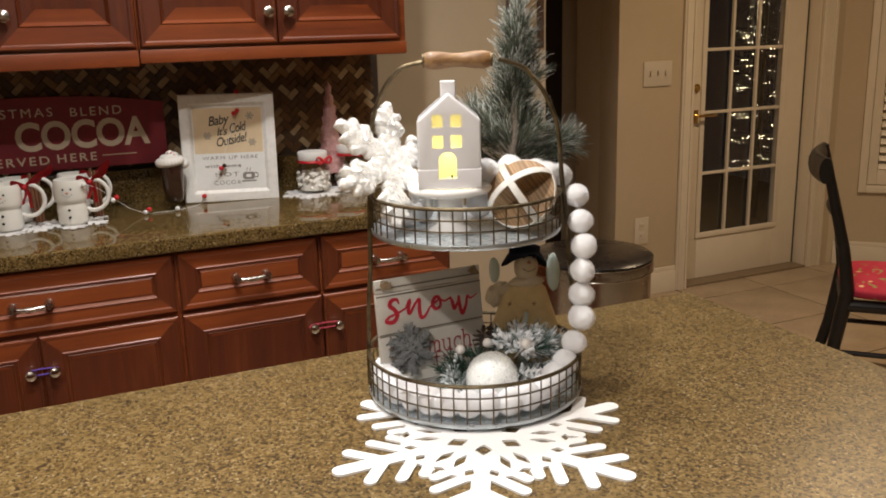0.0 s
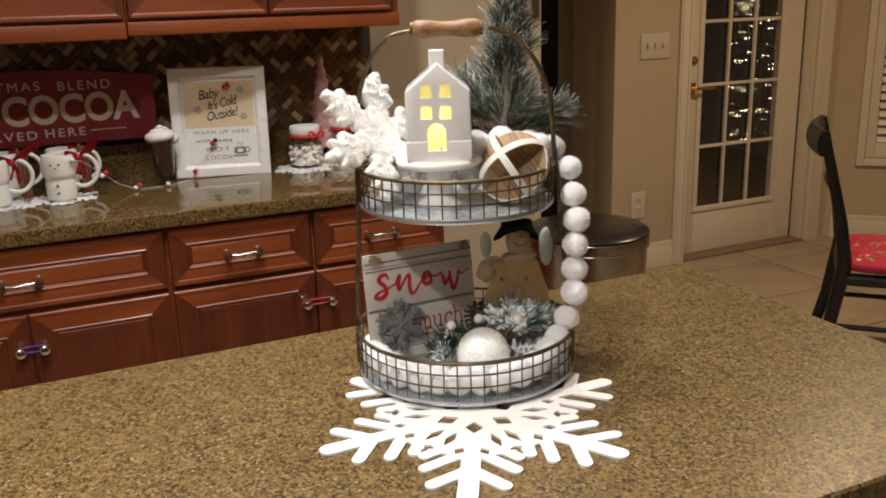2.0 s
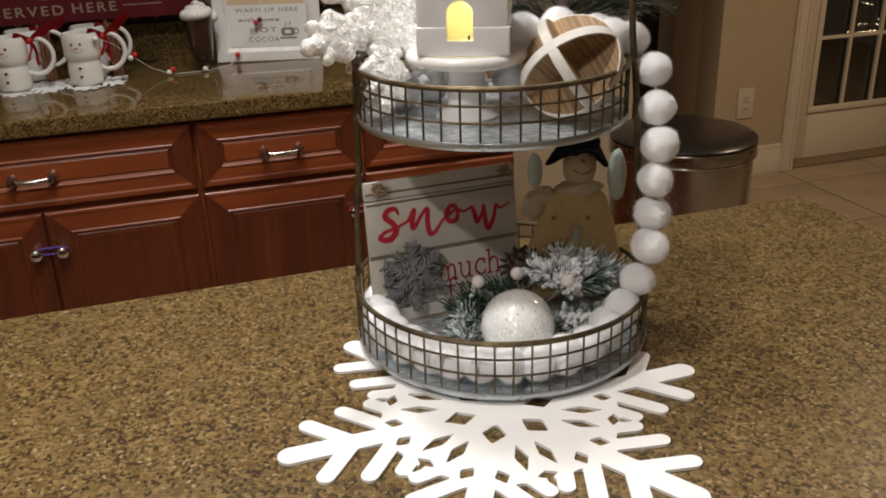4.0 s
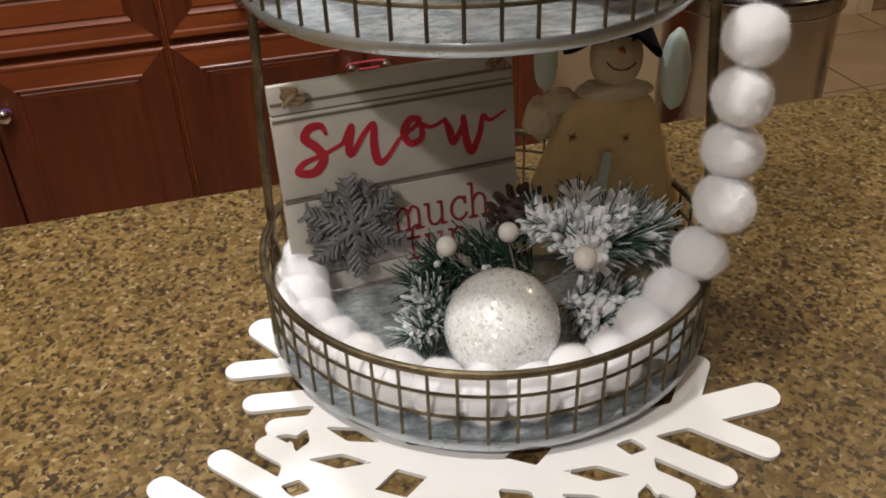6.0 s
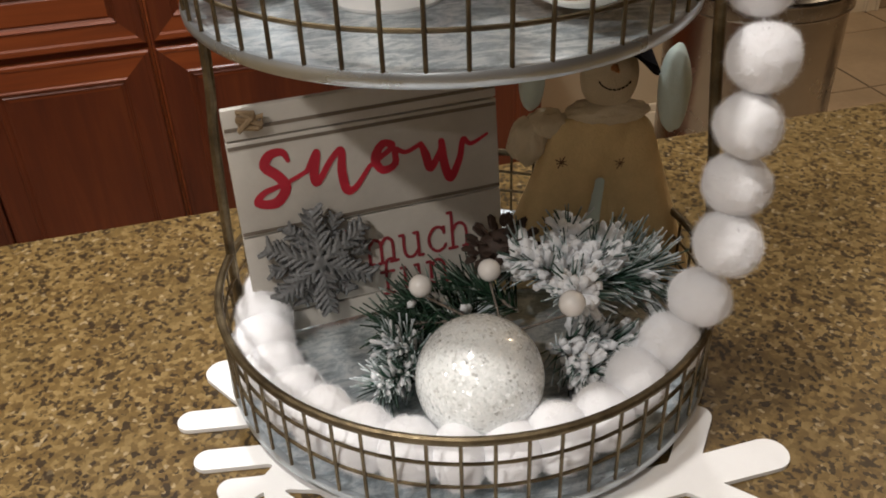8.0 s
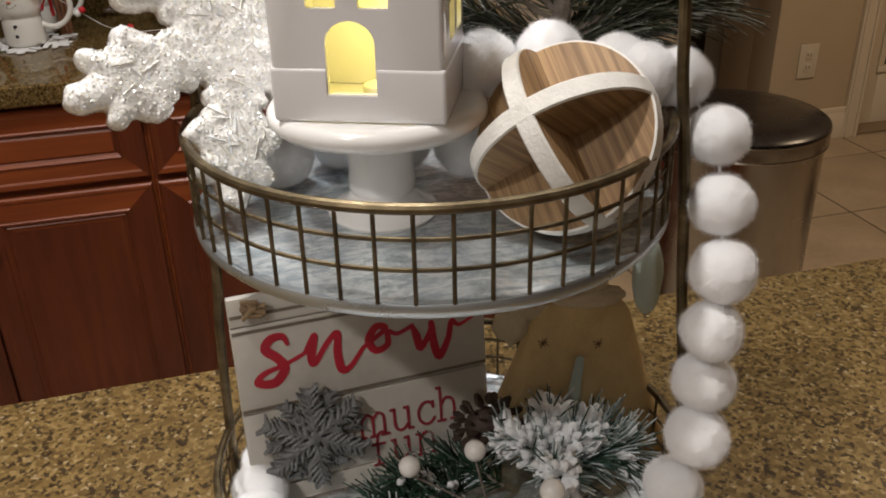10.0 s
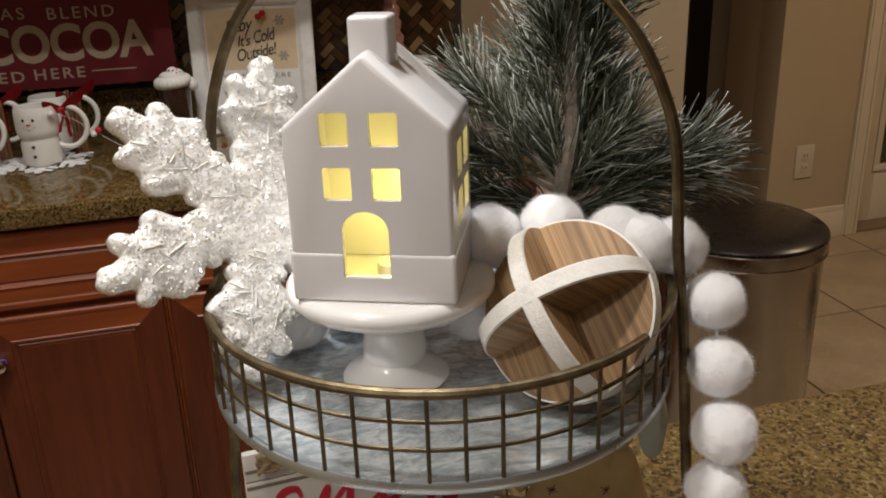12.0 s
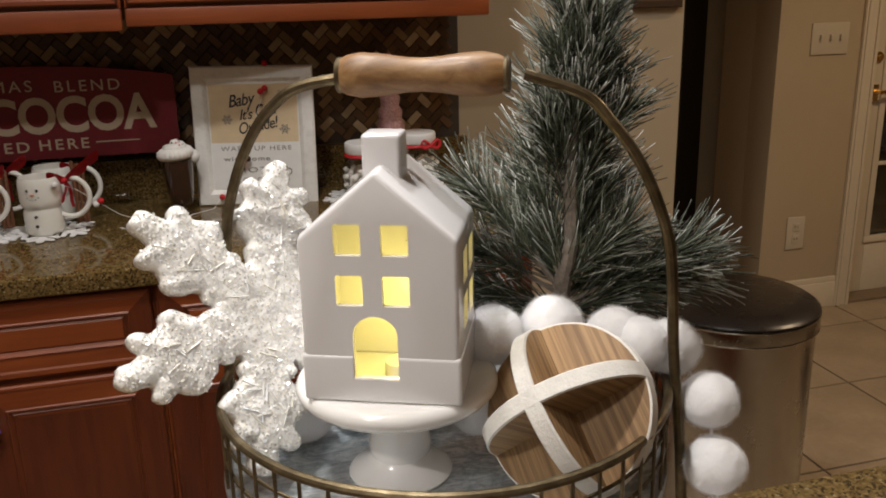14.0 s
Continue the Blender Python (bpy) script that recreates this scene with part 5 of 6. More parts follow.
part("needle_spray", needles(rng, spine[6:], 340, 0.032, 0.00048, 0.60), pine_green, br, "", 180)

# ---- felt snowman in the lower tier ----
felt_cream = plain("cream_felt", (0.58, 0.425, 0.21), 0.95, vary=0.12, scale=60, bump=0.5, grain=700)
felt_white = plain("ivory_felt", (0.54, 0.45, 0.31), 0.95, vary=0.08, scale=80, bump=0.5, grain=700)
felt_black = plain("black_felt", (0.006, 0.006, 0.009), 1.0, vary=0.2, scale=80, bump=0.4, grain=700, Specular_IOR_Level=0.08)
felt_mint = plain("pale_mint_felt", (0.52, 0.60, 0.55), 0.8, vary=0.06, scale=80, bump=0.3, grain=700)
felt_red = plain("orange_nose", (0.42, 0.17, 0.06), 0.8, bump=0)
SM = Vector((0.960, 1.494, LB))


def gown(x, y):
    d = np.full(np.shape(x), 9.0)
    for ax, ay, bx, by, r0, r1 in ((-0.036, 0.012, -0.016, 0.108, 0.031, 0.016), (0.032, 0.010, 0.017, 0.108, 0.031, 0.016), (-0.002, 0.075, 0.0, 0.112, 0.031, 0.022)):
        d = np.minimum(d, seg_dist(x, y, ax, ay, bx, by, r0, r1))
    return np.maximum(np.maximum(d, -y), -seg_dist(x, y, -0.008, 0.0, 0.000, 0.078, 0.007, 0.002))


def pillow(side, deep):
    def height(x, y, d):
        k = min(1.0, max(0.0, -d / 0.016))
        return side * (0.001 + deep * math.sqrt(k * (2 - k)) + 0.0010 * noise.noise(Vector((x * 90, y * 60, side))))
    return height


def under(x, y):
    return np.maximum(np.minimum(seg_dist(x, y, -0.030, 0.010, -0.012, 0.10, 0.029, 0.018), seg_dist(x, y, 0.026, 0.008, 0.016, 0.10, 0.029, 0.019)), -y)


sm_pose = Matrix.Translation(SM) @ Matrix.Rotation(radians(-10), 4, "Z") @ Matrix.Rotation(radians(90 - 9), 4, "X") @ Matrix.Rotation(radians(-2), 4, "Z") @ Matrix.Diagonal((1.04, 0.975, 1, 1))
b = plate(gown, (-0.07, 0.07, -0.002, 0.14), 80, pillow(1, 0.011), pillow(-1, 0.006))
for f in b.faces:
    f.material_index = 0
back = plate(under, (-0.07, 0.07, -0.002, 0.14), 60, pillow(1, 0.004), pillow(-1, 0.008))
for f in back.faces:
    f.material_index = 3
b = merge(b, back)
for x, y in ((-0.0265, 0.095), (0.0100, 0.093), (0.0150, 0.036), (-0.040, 0.036)):
    for k in range(4):
        a = k * math.pi / 4 + 0.3
        r = 0.0042 if k % 2 else 0.0030
        b = tube([(x - r * math.cos(a), y - r * math.sin(a), 0.0118), (x + r * math.cos(a), y + r * math.sin(a), 0.0118)], 0.0004, 4, False, b, 5)
b = ball((0.002, 0.149, 0.003), 0.0235, 4, b, 1, 0.02, 2, (0.74, 1.0, 0.62))
b = ball((0.002, 0.126, 0.004), 0.0255, 4, b, 1, 0.16, 4, (1.0, 0.34, 0.50), 2.0)
b = ball((-0.034, 0.119, 0.002), 0.0135, 4, b, 1, 0.22, 3.5, (0.95, 0.72, 0.40), 4.0)
b = ball((-0.046, 0.107, 0.001), 0.016, 4, b, 1, 0.22, 3, (0.72, 1.0, 0.38), 6.0)
b = ball((-0.044, 0.146, 0.0), 0.019, 3, b, 3, 0.06, 2, (0.42, 1.02, 0.32), 1.0)
b = ball((0.043, 0.138, 0.001), 0.0275, 4, b, 3, 0.07, 2, (0.37, 1.05, 0.24), 3.0)
for s in (-1, 1):
    b = ball((0.002 + s * 0.007, 0.163, 0.0155), 0.0013, 1, b, 2)
b = tube([(0.001, 0.157, 0.017), (0.002, 0.1555, 0.023)], 0.002, 6, False, b, 4, [0.0026, 0.0008])
for k in range(9):
    a, a2 = radians(-155 + k * 14.5), radians(-155 + k * 14.5 + 11)
    b = tube([(0.002 + 0.0105 * math.cos(a), 0.1525 + 0.0095 * math.sin(a), 0.0172), (0.002 + 0.0105 * math.cos(a2), 0.1525 + 0.0095 * math.sin(a2), 0.0172)], 0.0006, 4, False, b, 2)
hat = lathe([(0, 0.001), (0.026, -0.002), (0.0320, -0.002), (0.0328, 0.0005), (0.0260, 0.002), (0.0225, 0.0035), (0.0225, 0.0095), (0.0205, 0.0130), (0.0150, 0.0150), (0, 0.0155)], seg=36, mat=2, squash=0.85)
for v in hat.verts:
    r = max(0.001, math.hypot(v.co.x, v.co.y))
    v.co.z -= min(1.0, max(0.0, r - 0.0228) / 0.0092) * (0.017 * (abs(v.co.x) / r) ** 1.4 + 0.002 * v.co.y / r) + 0.0025 * noise.noise(v.co * 60)
hat.transform(Matrix.Translation((0.002, 0.1670, -0.003)) @ Matrix.Rotation(radians(-90 - 2), 4, "X") @ Matrix.Rotation(radians(4), 4, "Y"))
b = merge(b, hat)
b.transform(sm_pose)
snowman = part("snowman_doll", b, [felt_cream, felt_white, felt_black, felt_mint, felt_red, plain("brown_thread", (0.10, 0.05, 0.025), 0.9, bump=0)], None, "", 60)
tagged(snowman, "felt snowman doll with black hat standing in the lower tier", "doll")

# ---- pewter snowflake leaning on the sign ----
pewter = plain("pewter_grey", (0.185, 0.188, 0.19), 0.65, 0.2, vary=0.30, scale=120, bump=0.5, grain=260)


def ragged(R, seed):
    """A leafy flake: six feathered arms with uneven barbs."""
    rg = random.Random(seed)
    bars = []
    for k in range(6):
        a = k * math.pi / 3
        c, s = math.cos(a), math.sin(a)
        bars.append((0, 0, R * 0.92 * c, R * 0.92 * s, R * 0.055, R * 0.025))
        for j in range(7):
            u = R * (0.16 + 0.115 * j)
            for side in (-1, 1):
                b_ = a + side * radians(rg.uniform(36, 58))
                length = R * rg.uniform(0.20, 0.32) * (1.15 - 0.08 * j)
                bars.append((u * c, u * s, u * c + length * math.cos(b_), u * s + length * math.sin(b_), R * 0.050, R * 0.022))

    def dist(x, y):
        d = np.hypot(x, y) - R * 0.12
        for bar in bars:
            d = np.minimum(d, seg_dist(x, y, *bar))
        return d + np.sin(x * 1900 + y * 700) * np.sin(y * 1700 - x * 600) * 0.0004
    return dist


m = Matrix.Translation((0.779, 1.5025, 0.986)) @ Matrix.Rotation(radians(4.6), 4, "Z") @ Matrix.Rotation(radians(90) - lean, 4, "X") @ Matrix.Rotation(radians(32), 4, "Z")
pew = thing("pewter_snowflake", (0.779, 1.5025, 0.948), "grey pewter snowflake ornament leaning on the plank sign", "ornament")


def crumple(base, seed):
    return lambda x, y, d: base + 0.0012 * noise.noise(Vector((x * 160, y * 160, seed))) + 0.0010 * min(1.0, -d / 0.0012)


part("front_layer", plate(ragged(0.038, 3), (-0.044, 0.044, -0.044, 0.044), 130, crumple(0.0046, 1.0), crumple(0.0012, 1.0), m), pewter, pew)
part("back_layer", plate(ragged(0.033, 9), (-0.044, 0.044, -0.044, 0.044), 110, crumple(0.0004, 5.0), crumple(-0.0020, 5.0), m @ Matrix.Rotation(radians(30), 4, "Z")), pewter, pew)

# ---- flocked pine pick with cone and pearl berries ----
rng = random.Random(8)
flock = needle_mat("snowy_pine_needles", (0.020, 0.072, 0.045), (0.70, 0.75, 0.79), 0.62)
dark_green = needle_mat("dark_pine_needles", (0.010, 0.040, 0.018), (0.45, 0.5, 0.47), 0.80)
pick = thing("pine_pick", (0.873, 1.444, LB), "flocked pine pick with pearl berries and a dark cone", "pine pick")


def clumps(rng, pts, count, length, r):
    """Snow-laden needles: blunt lumpy fingers round a twig."""
    verts, faces = [], []
    for _ in range(count):
        u = rng.random() ** 0.7 * (len(pts) - 1)
        i = min(int(u), len(pts) - 2)
        p = pts[i].lerp(pts[i + 1], u - i)
        d = (pts[i + 1] - pts[i]).normalized()
        side = d.orthogonal().normalized()
        side.rotate(Matrix.Rotation(rng.uniform(0, 2 * math.pi), 3, d))
        lean = rng.uniform(0.4, 0.95)
        way = (d * (1.15 - lean) + side * lean + Vector((0, 0, 0.12))).normalized()
        s = way.orthogonal().normalized()
        t = way.cross(s)
        long, k = length * rng.uniform(0.6, 1.1), len(verts)
        for at_, fat in ((0.15, 0.35), (0.45, rng.uniform(0.5, 1.0)), (0.7, rng.uniform(0.8, 1.3)), (0.93, rng.uniform(0.6, 1.0))):
            for q in range(5):
                a = q * 2 * math.pi / 5
                verts.append(p + way * long * at_ + (s * math.cos(a) + t * math.sin(a)) * r * fat * rng.uniform(0.8, 1.2))
        verts.append(p + way * long * 1.02)
        for ring in range(3):
            for q in range(5):
                a, e = k + ring * 5 + q, k + ring * 5 + (q + 1) % 5
                faces.append((a, e, e + 5, a + 5))
        for q in range(5):
            faces.append((k + 15 + q, k + 15 + (q + 1) % 5, k + 20))
    me = bpy.data.meshes.new("tmp")
    me.from_pydata([tuple(v) for v in verts], [], faces)
    b = bmesh.new()
    b.from_mesh(me)
    bpy.data.meshes.remove(me)
    return b


snow = plain("flocked_snow", (0.80, 0.81, 0.83), 0.9, vary=0.08, scale=200, bump=0.6, grain=900)
SPRIGS = [((0.863, 1.449, 0.022), (0.81, 1.456, 0.026), dark_green, 260, 0.026, 0), ((0.868, 1.456, 0.020), (0.825, 1.466, 0.036), dark_green, 240, 0.026, 10), ((0.893, 1.456, 0.020), (0.858, 1.474, 0.036), dark_green, 200, 0.026, 0),
          ((0.917, 1.444, 0.043), (0.895, 1.456, 0.059), flock, 120, 0.024, 46), ((0.917, 1.444, 0.043), (0.926, 1.46, 0.069), flock, 120, 0.024, 52), ((0.919, 1.44, 0.043), (0.947, 1.444, 0.061), flock, 160, 0.026, 46), ((0.916, 1.434, 0.043), (0.914, 1.412, 0.059), flock, 120, 0.024, 46),
          ((0.926, 1.44, 0.039), (0.966, 1.434, 0.049), flock, 330, 0.034, 10), ((0.921, 1.446, 0.037), (0.966, 1.456, 0.047), flock, 240, 0.030, 6),
          ((0.905, 1.424, 0.014), (0.915, 1.378, 0.020), flock, 260, 0.024, 40), ((0.913, 1.429, 0.014), (0.941, 1.402, 0.020), flock, 220, 0.024, 30),
          ((0.828, 1.432, 0.010), (0.796, 1.412, 0.022), flock, 260, 0.021, 34), ((0.828, 1.434, 0.010), (0.809, 1.436, 0.030), flock, 220, 0.020, 24)]
for a, e, mat, count, length, load in SPRIGS:
    a, e = Vector(a) + Vector((0, 0, LB)), Vector(e) + Vector((0, 0, LB))
    pts = [a.lerp(e, k / 3) + Vector((0, 0, 0.004 * math.sin(k))) for k in range(4)]
    sp = part("sprig", tube(pts, 0.0012, 5), bark, pick)
    part("needle_spray", needles(rng, pts, round(count * 0.7), length, 0.0007, 0.8), mat, sp, "", 180)
    if load:
        part("snow_clump", clumps(rng, pts, round(load * 1.9), length * 0.74, 0.0028 if length > 0.022 else 0.0015), snow, sp, "white flocked snow", 60)
cone_brown = plain("dark_cone", (0.045, 0.026, 0.018), 0.7, vary=0.4, scale=150, bump=0.4)
CONE = Vector((0.8885, 1.474, LB + 0.058))
bm = ball(CONE, 0.013, 2, None, 0, 0.1, 3, (1.2, 0.9, 0.9))
for k in range(60):
    u, a = (k + 0.5) / 60, k * 2.399
    z = 1 - 2 * u
    n = Vector((math.sqrt(1 - z * z) * math.cos(a), math.sqrt(1 - z * z) * math.sin(a), z))
    q = ball((0, 0, 0), 0.005, 1, None, 0, 0, 1, (1.0, 0.7, 0.25))
    q.transform(Matrix.Translation(CONE + Vector((n.x * 0.0215, n.y * 0.017, n.z * 0.017))) @ n.to_track_quat("X", "Z").to_matrix().to_4x4())
    bm = merge(bm, q)
part("cone", bm, cone_brown, pick, "dark brown pine cone")
pearl = plain("pearl_white", (0.80, 0.77, 0.74), 0.22, vary=0.02, bump=0, Coat_Weight=0.6)
for p, r in (((0.829, 1.444, 0.0622), 0.0068), ((0.8705, 1.4445, 0.0640), 0.0068), ((0.8960, 1.3825, 0.0785), 0.0072)):
    p = Vector(p) + Vector((0, 0, LB))
    bry = part("berry", ball(p, r, 3), pearl, pick, "pearl white berry", 180)
    part("stalk", tube([p - Vector((0, 0, r * 0.9)), (0.878, 1.439, LB + 0.018)], 0.0008, 5), bark, bry)

# ---- red cocoa sign on the back worktop ----
sign_red = plain("dark_red_board", (0.19, 0.012, 0.020), 0.55, vary=0.15, scale=25, bump=0.25, grain=250)
letter_cream = plain("cream_lettering", (0.60, 0.50, 0.37), 0.6, vary=0.1, scale=60, bump=0)


def board(x, y):
    return np.maximum(rect_dist(x, y, -0.03, 0.690, 0.025, 0.30, 0.006), np.hypot(x - 0.33, y + 1.7635) - 2.0)


SIGN_Y = 3.209
bs_pose = Matrix.Translation((0, SIGN_Y, 1.0235)) @ Matrix.Rotation(radians(90), 4, "X")
cocoa = thing("cocoa_sign", (0.33, 3.25, 1.0485), "dark red wooden cocoa sign with cream lettering mounted on the splash", "sign")
part("board", plate(board, (-0.05, 0.71, 0.0, 0.26), 150, 0.0, -0.020, bs_pose), sign_red, cocoa)
for x in (0.08, 0.58):
    part("standoff", box(x - 0.02, x + 0.02, SIGN_Y + 0.0205, BACK - 0.012, 1.08, 1.20, 0.002), black_wood, cocoa)
for text, size, x, z, wide, bold in (("COCOA", 0.112, 0.460, 0.120, 0.366, 0.0030), ("CHRISTMAS", 0.036, 0.258, 0.191, 0.250, 0.0), ("BLEND", 0.036, 0.500, 0.187, 0.140, 0.0), ("SERVED", 0.034, 0.276, 0.054, 0.166, 0.0004), ("HERE", 0.034, 0.434, 0.056, 0.107, 0.0004)):
    part("lettering", words(text, size, bs_pose @ Matrix.Translation((x, z, 0.0006)), None, 0, 0.0004, 1.3 if size < 0.1 else 0.95, bold, 0.0, wide), letter_cream, cocoa, "cream painted word " + text.lower())
b = box(0.503, 0.600, -0.001, 0.001, 0.0, 0.0022)
b.transform(bs_pose @ Matrix.Translation((0, 0.057, 0.0008)) @ Matrix.Rotation(radians(-90), 4, "X"))
part("rule", b, letter_cream, cocoa)

# ---- white picture frame with a printed card ----
FX0, FW, FH = 0.722, 0.281, 0.326
fr_pose = Matrix.Translation((FX0, 3.165, ISL + 0.0008)) @ Matrix.Rotation(radians(-10), 4, "Z") @ Matrix.Rotation(radians(-2), 4, "X") @ Matrix.Rotation(radians(0.8), 4, "Y")
pf = thing("picture_frame", (FX0 + FW / 2, 3.14, ISL), "wide white picture frame with a printed cocoa card on the worktop", "picture frame")
frame_white = plain("white_frame_lacquer", (0.86, 0.84, 0.80), 0.3, vary=0.06, scale=40, bump=0.15, grain=300)
ring_steps = [(0, 0), (0, 0.010), (0.003, 0.014), (0.010, 0.015), (0.027, 0.015), (0.031, 0.012), (0.034, 0.008), (0.036, 0.004)]
b = panel(FW, FH, ring_steps, Matrix.Identity(4))
b.transform(fr_pose @ Matrix.Translation((0, 0, 0)))
for f in b.faces:
    f.material_index = 0
part("moulding", b, frame_white, pf, "", 25)
card = plain("printed_card", (0.84, 0.83, 0.80), 0.6, vary=0.03, scale=40, bump=0.05)
b = box(0.037, FW - 0.037, -0.0055, -0.0042, 0.040, FH - 0.040)
b.transform(fr_pose)
part("card", b, card, pf)
b = box(0.039, FW - 0.039, -0.0057, -0.00555, 0.148, FH - 0.042)
b.transform(fr_pose)
part("card_top", b, plain("kraft_print", (0.74, 0.58, 0.37), 0.6, vary=0.05, scale=40, bump=0.05), pf, "tan printed upper half of the card")
ink = plain("black_ink", (0.03, 0.028, 0.03), 0.6, bump=0)
grey_ink = plain("grey_ink", (0.25, 0.23, 0.21), 0.6, bump=0)
cf = fr_pose @ Matrix.Translation((FW / 2, -0.0062, 0)) @ Matrix.Rotation(radians(90), 4, "X")
b = None
for text, size, x, z, turn, wide in (("Baby", 0.040, -0.026, 0.247, 8, 0.064), ("It's", 0.034, -0.018, 0.213, 6, 0.032), ("Cold", 0.040, 0.030, 0.224, 10, 0.052), ("Outside!", 0.038, 0.010, 0.187, 10, 0.094)):
    b = words(text, size, cf @ Matrix.Translation((x, z, 0)) @ Matrix.Rotation(radians(turn), 4, "Z"), b, 0, 0.0002, 0.92, 0.0004, 0.35, wide)
part("lettering", b, ink, pf, "black slanted words baby it's cold outside")
b = None
for text, size, x, z, wide in (("WARM UP HERE", 0.0155, 0.001, 0.1335, 0.165), ("with some", 0.0145, -0.0225, 0.109, 0.108), ("HOT", 0.018, -0.011, 0.082, 0.070), ("COCOA", 0.018, -0.011, 0.057, 0.080)):
    b = words(text, size, cf @ Matrix.Translation((x, z, 0)), b, 0, 0.0002, 1.2, 0.0003 if text == "with some" else 0.0, 0.0, wide)
part("lettering", b, grey_ink, pf, "grey words warm up here with some hot cocoa")


def cup_icon(x, y):
    d = rect_dist(x, y, -0.018, 0.018, -0.012, 0.010, 0.008)
    d = np.minimum(d, np.abs(np.hypot(x - 0.021, y) - 0.007) - 0.0014)
    d = np.minimum(d, seg_dist(x, y, -0.02, -0.017, 0.02, -0.017, 0.0022))
    for k in (-0.006, 0.004):
        d = np.minimum(d, seg_dist(x, y, k, 0.014, k + 0.003, 0.024, 0.001))
    return np.maximum(d, -rect_dist(x, y, -0.008, 0.008, -0.006, 0.004, 0.003))


part("cup_print", plate(cup_icon, (-0.03, 0.032, -0.022, 0.028), 60, 0.0002, -0.0001, cf @ Matrix.Translation((0.053, 0.077, 0))), grey_ink, pf)
tiny = flake_dist(0.013, [(0.005, 0.005, 0.0006), (0.009, 0.003, 0.0006)], 0.0007)
for x, z in ((-0.062, 0.202), (0.070, 0.178), (0.066, 0.258)):
    part("snowflake_print", plate(tiny, (-0.014, 0.014, -0.014, 0.014), 48, 0.0002, -0.0001, cf @ Matrix.Translation((x, z, 0))), grey_ink, pf)

# ---- snowman mugs ----
mug_white = plain("white_mug_glaze", (0.76, 0.74, 0.68), 0.18, vary=0.03, scale=30, bump=0.02, Coat_Weight=0.4)
orange = plain("orange_glaze", (0.62, 0.14, 0.04), 0.3, bump=0)
ribbon = plain("red_ribbon", (0.56, 0.012, 0.020), 0.55, vary=0.2, scale=90, bump=0.3, grain=900)
cinnamon = plain("cinnamon_stick", (0.16, 0.065, 0.028), 0.8, vary=0.3, scale=150, bump=0.4)


def ribbon_strip(pts, w, tilt, bm=None):
    """A flat folded ribbon that follows the points, w wide."""
    out = bmesh.new()
    side = Vector((math.cos(tilt) * 0.35, -0.55, math.sin(tilt))).normalized() * w / 2
    rows = [(out.verts.new(Vector(q) + side), out.verts.new(Vector(q) - side)) for q in pts]
    for (a0, a1), (b0, b1) in zip(rows, rows[1:]):
        out.faces.new((a0, b0, b1, a1))
    bmesh.ops.solidify(out, geom=list(out.faces), thickness=0.0008)
    return out if bm is None else merge(bm, out)


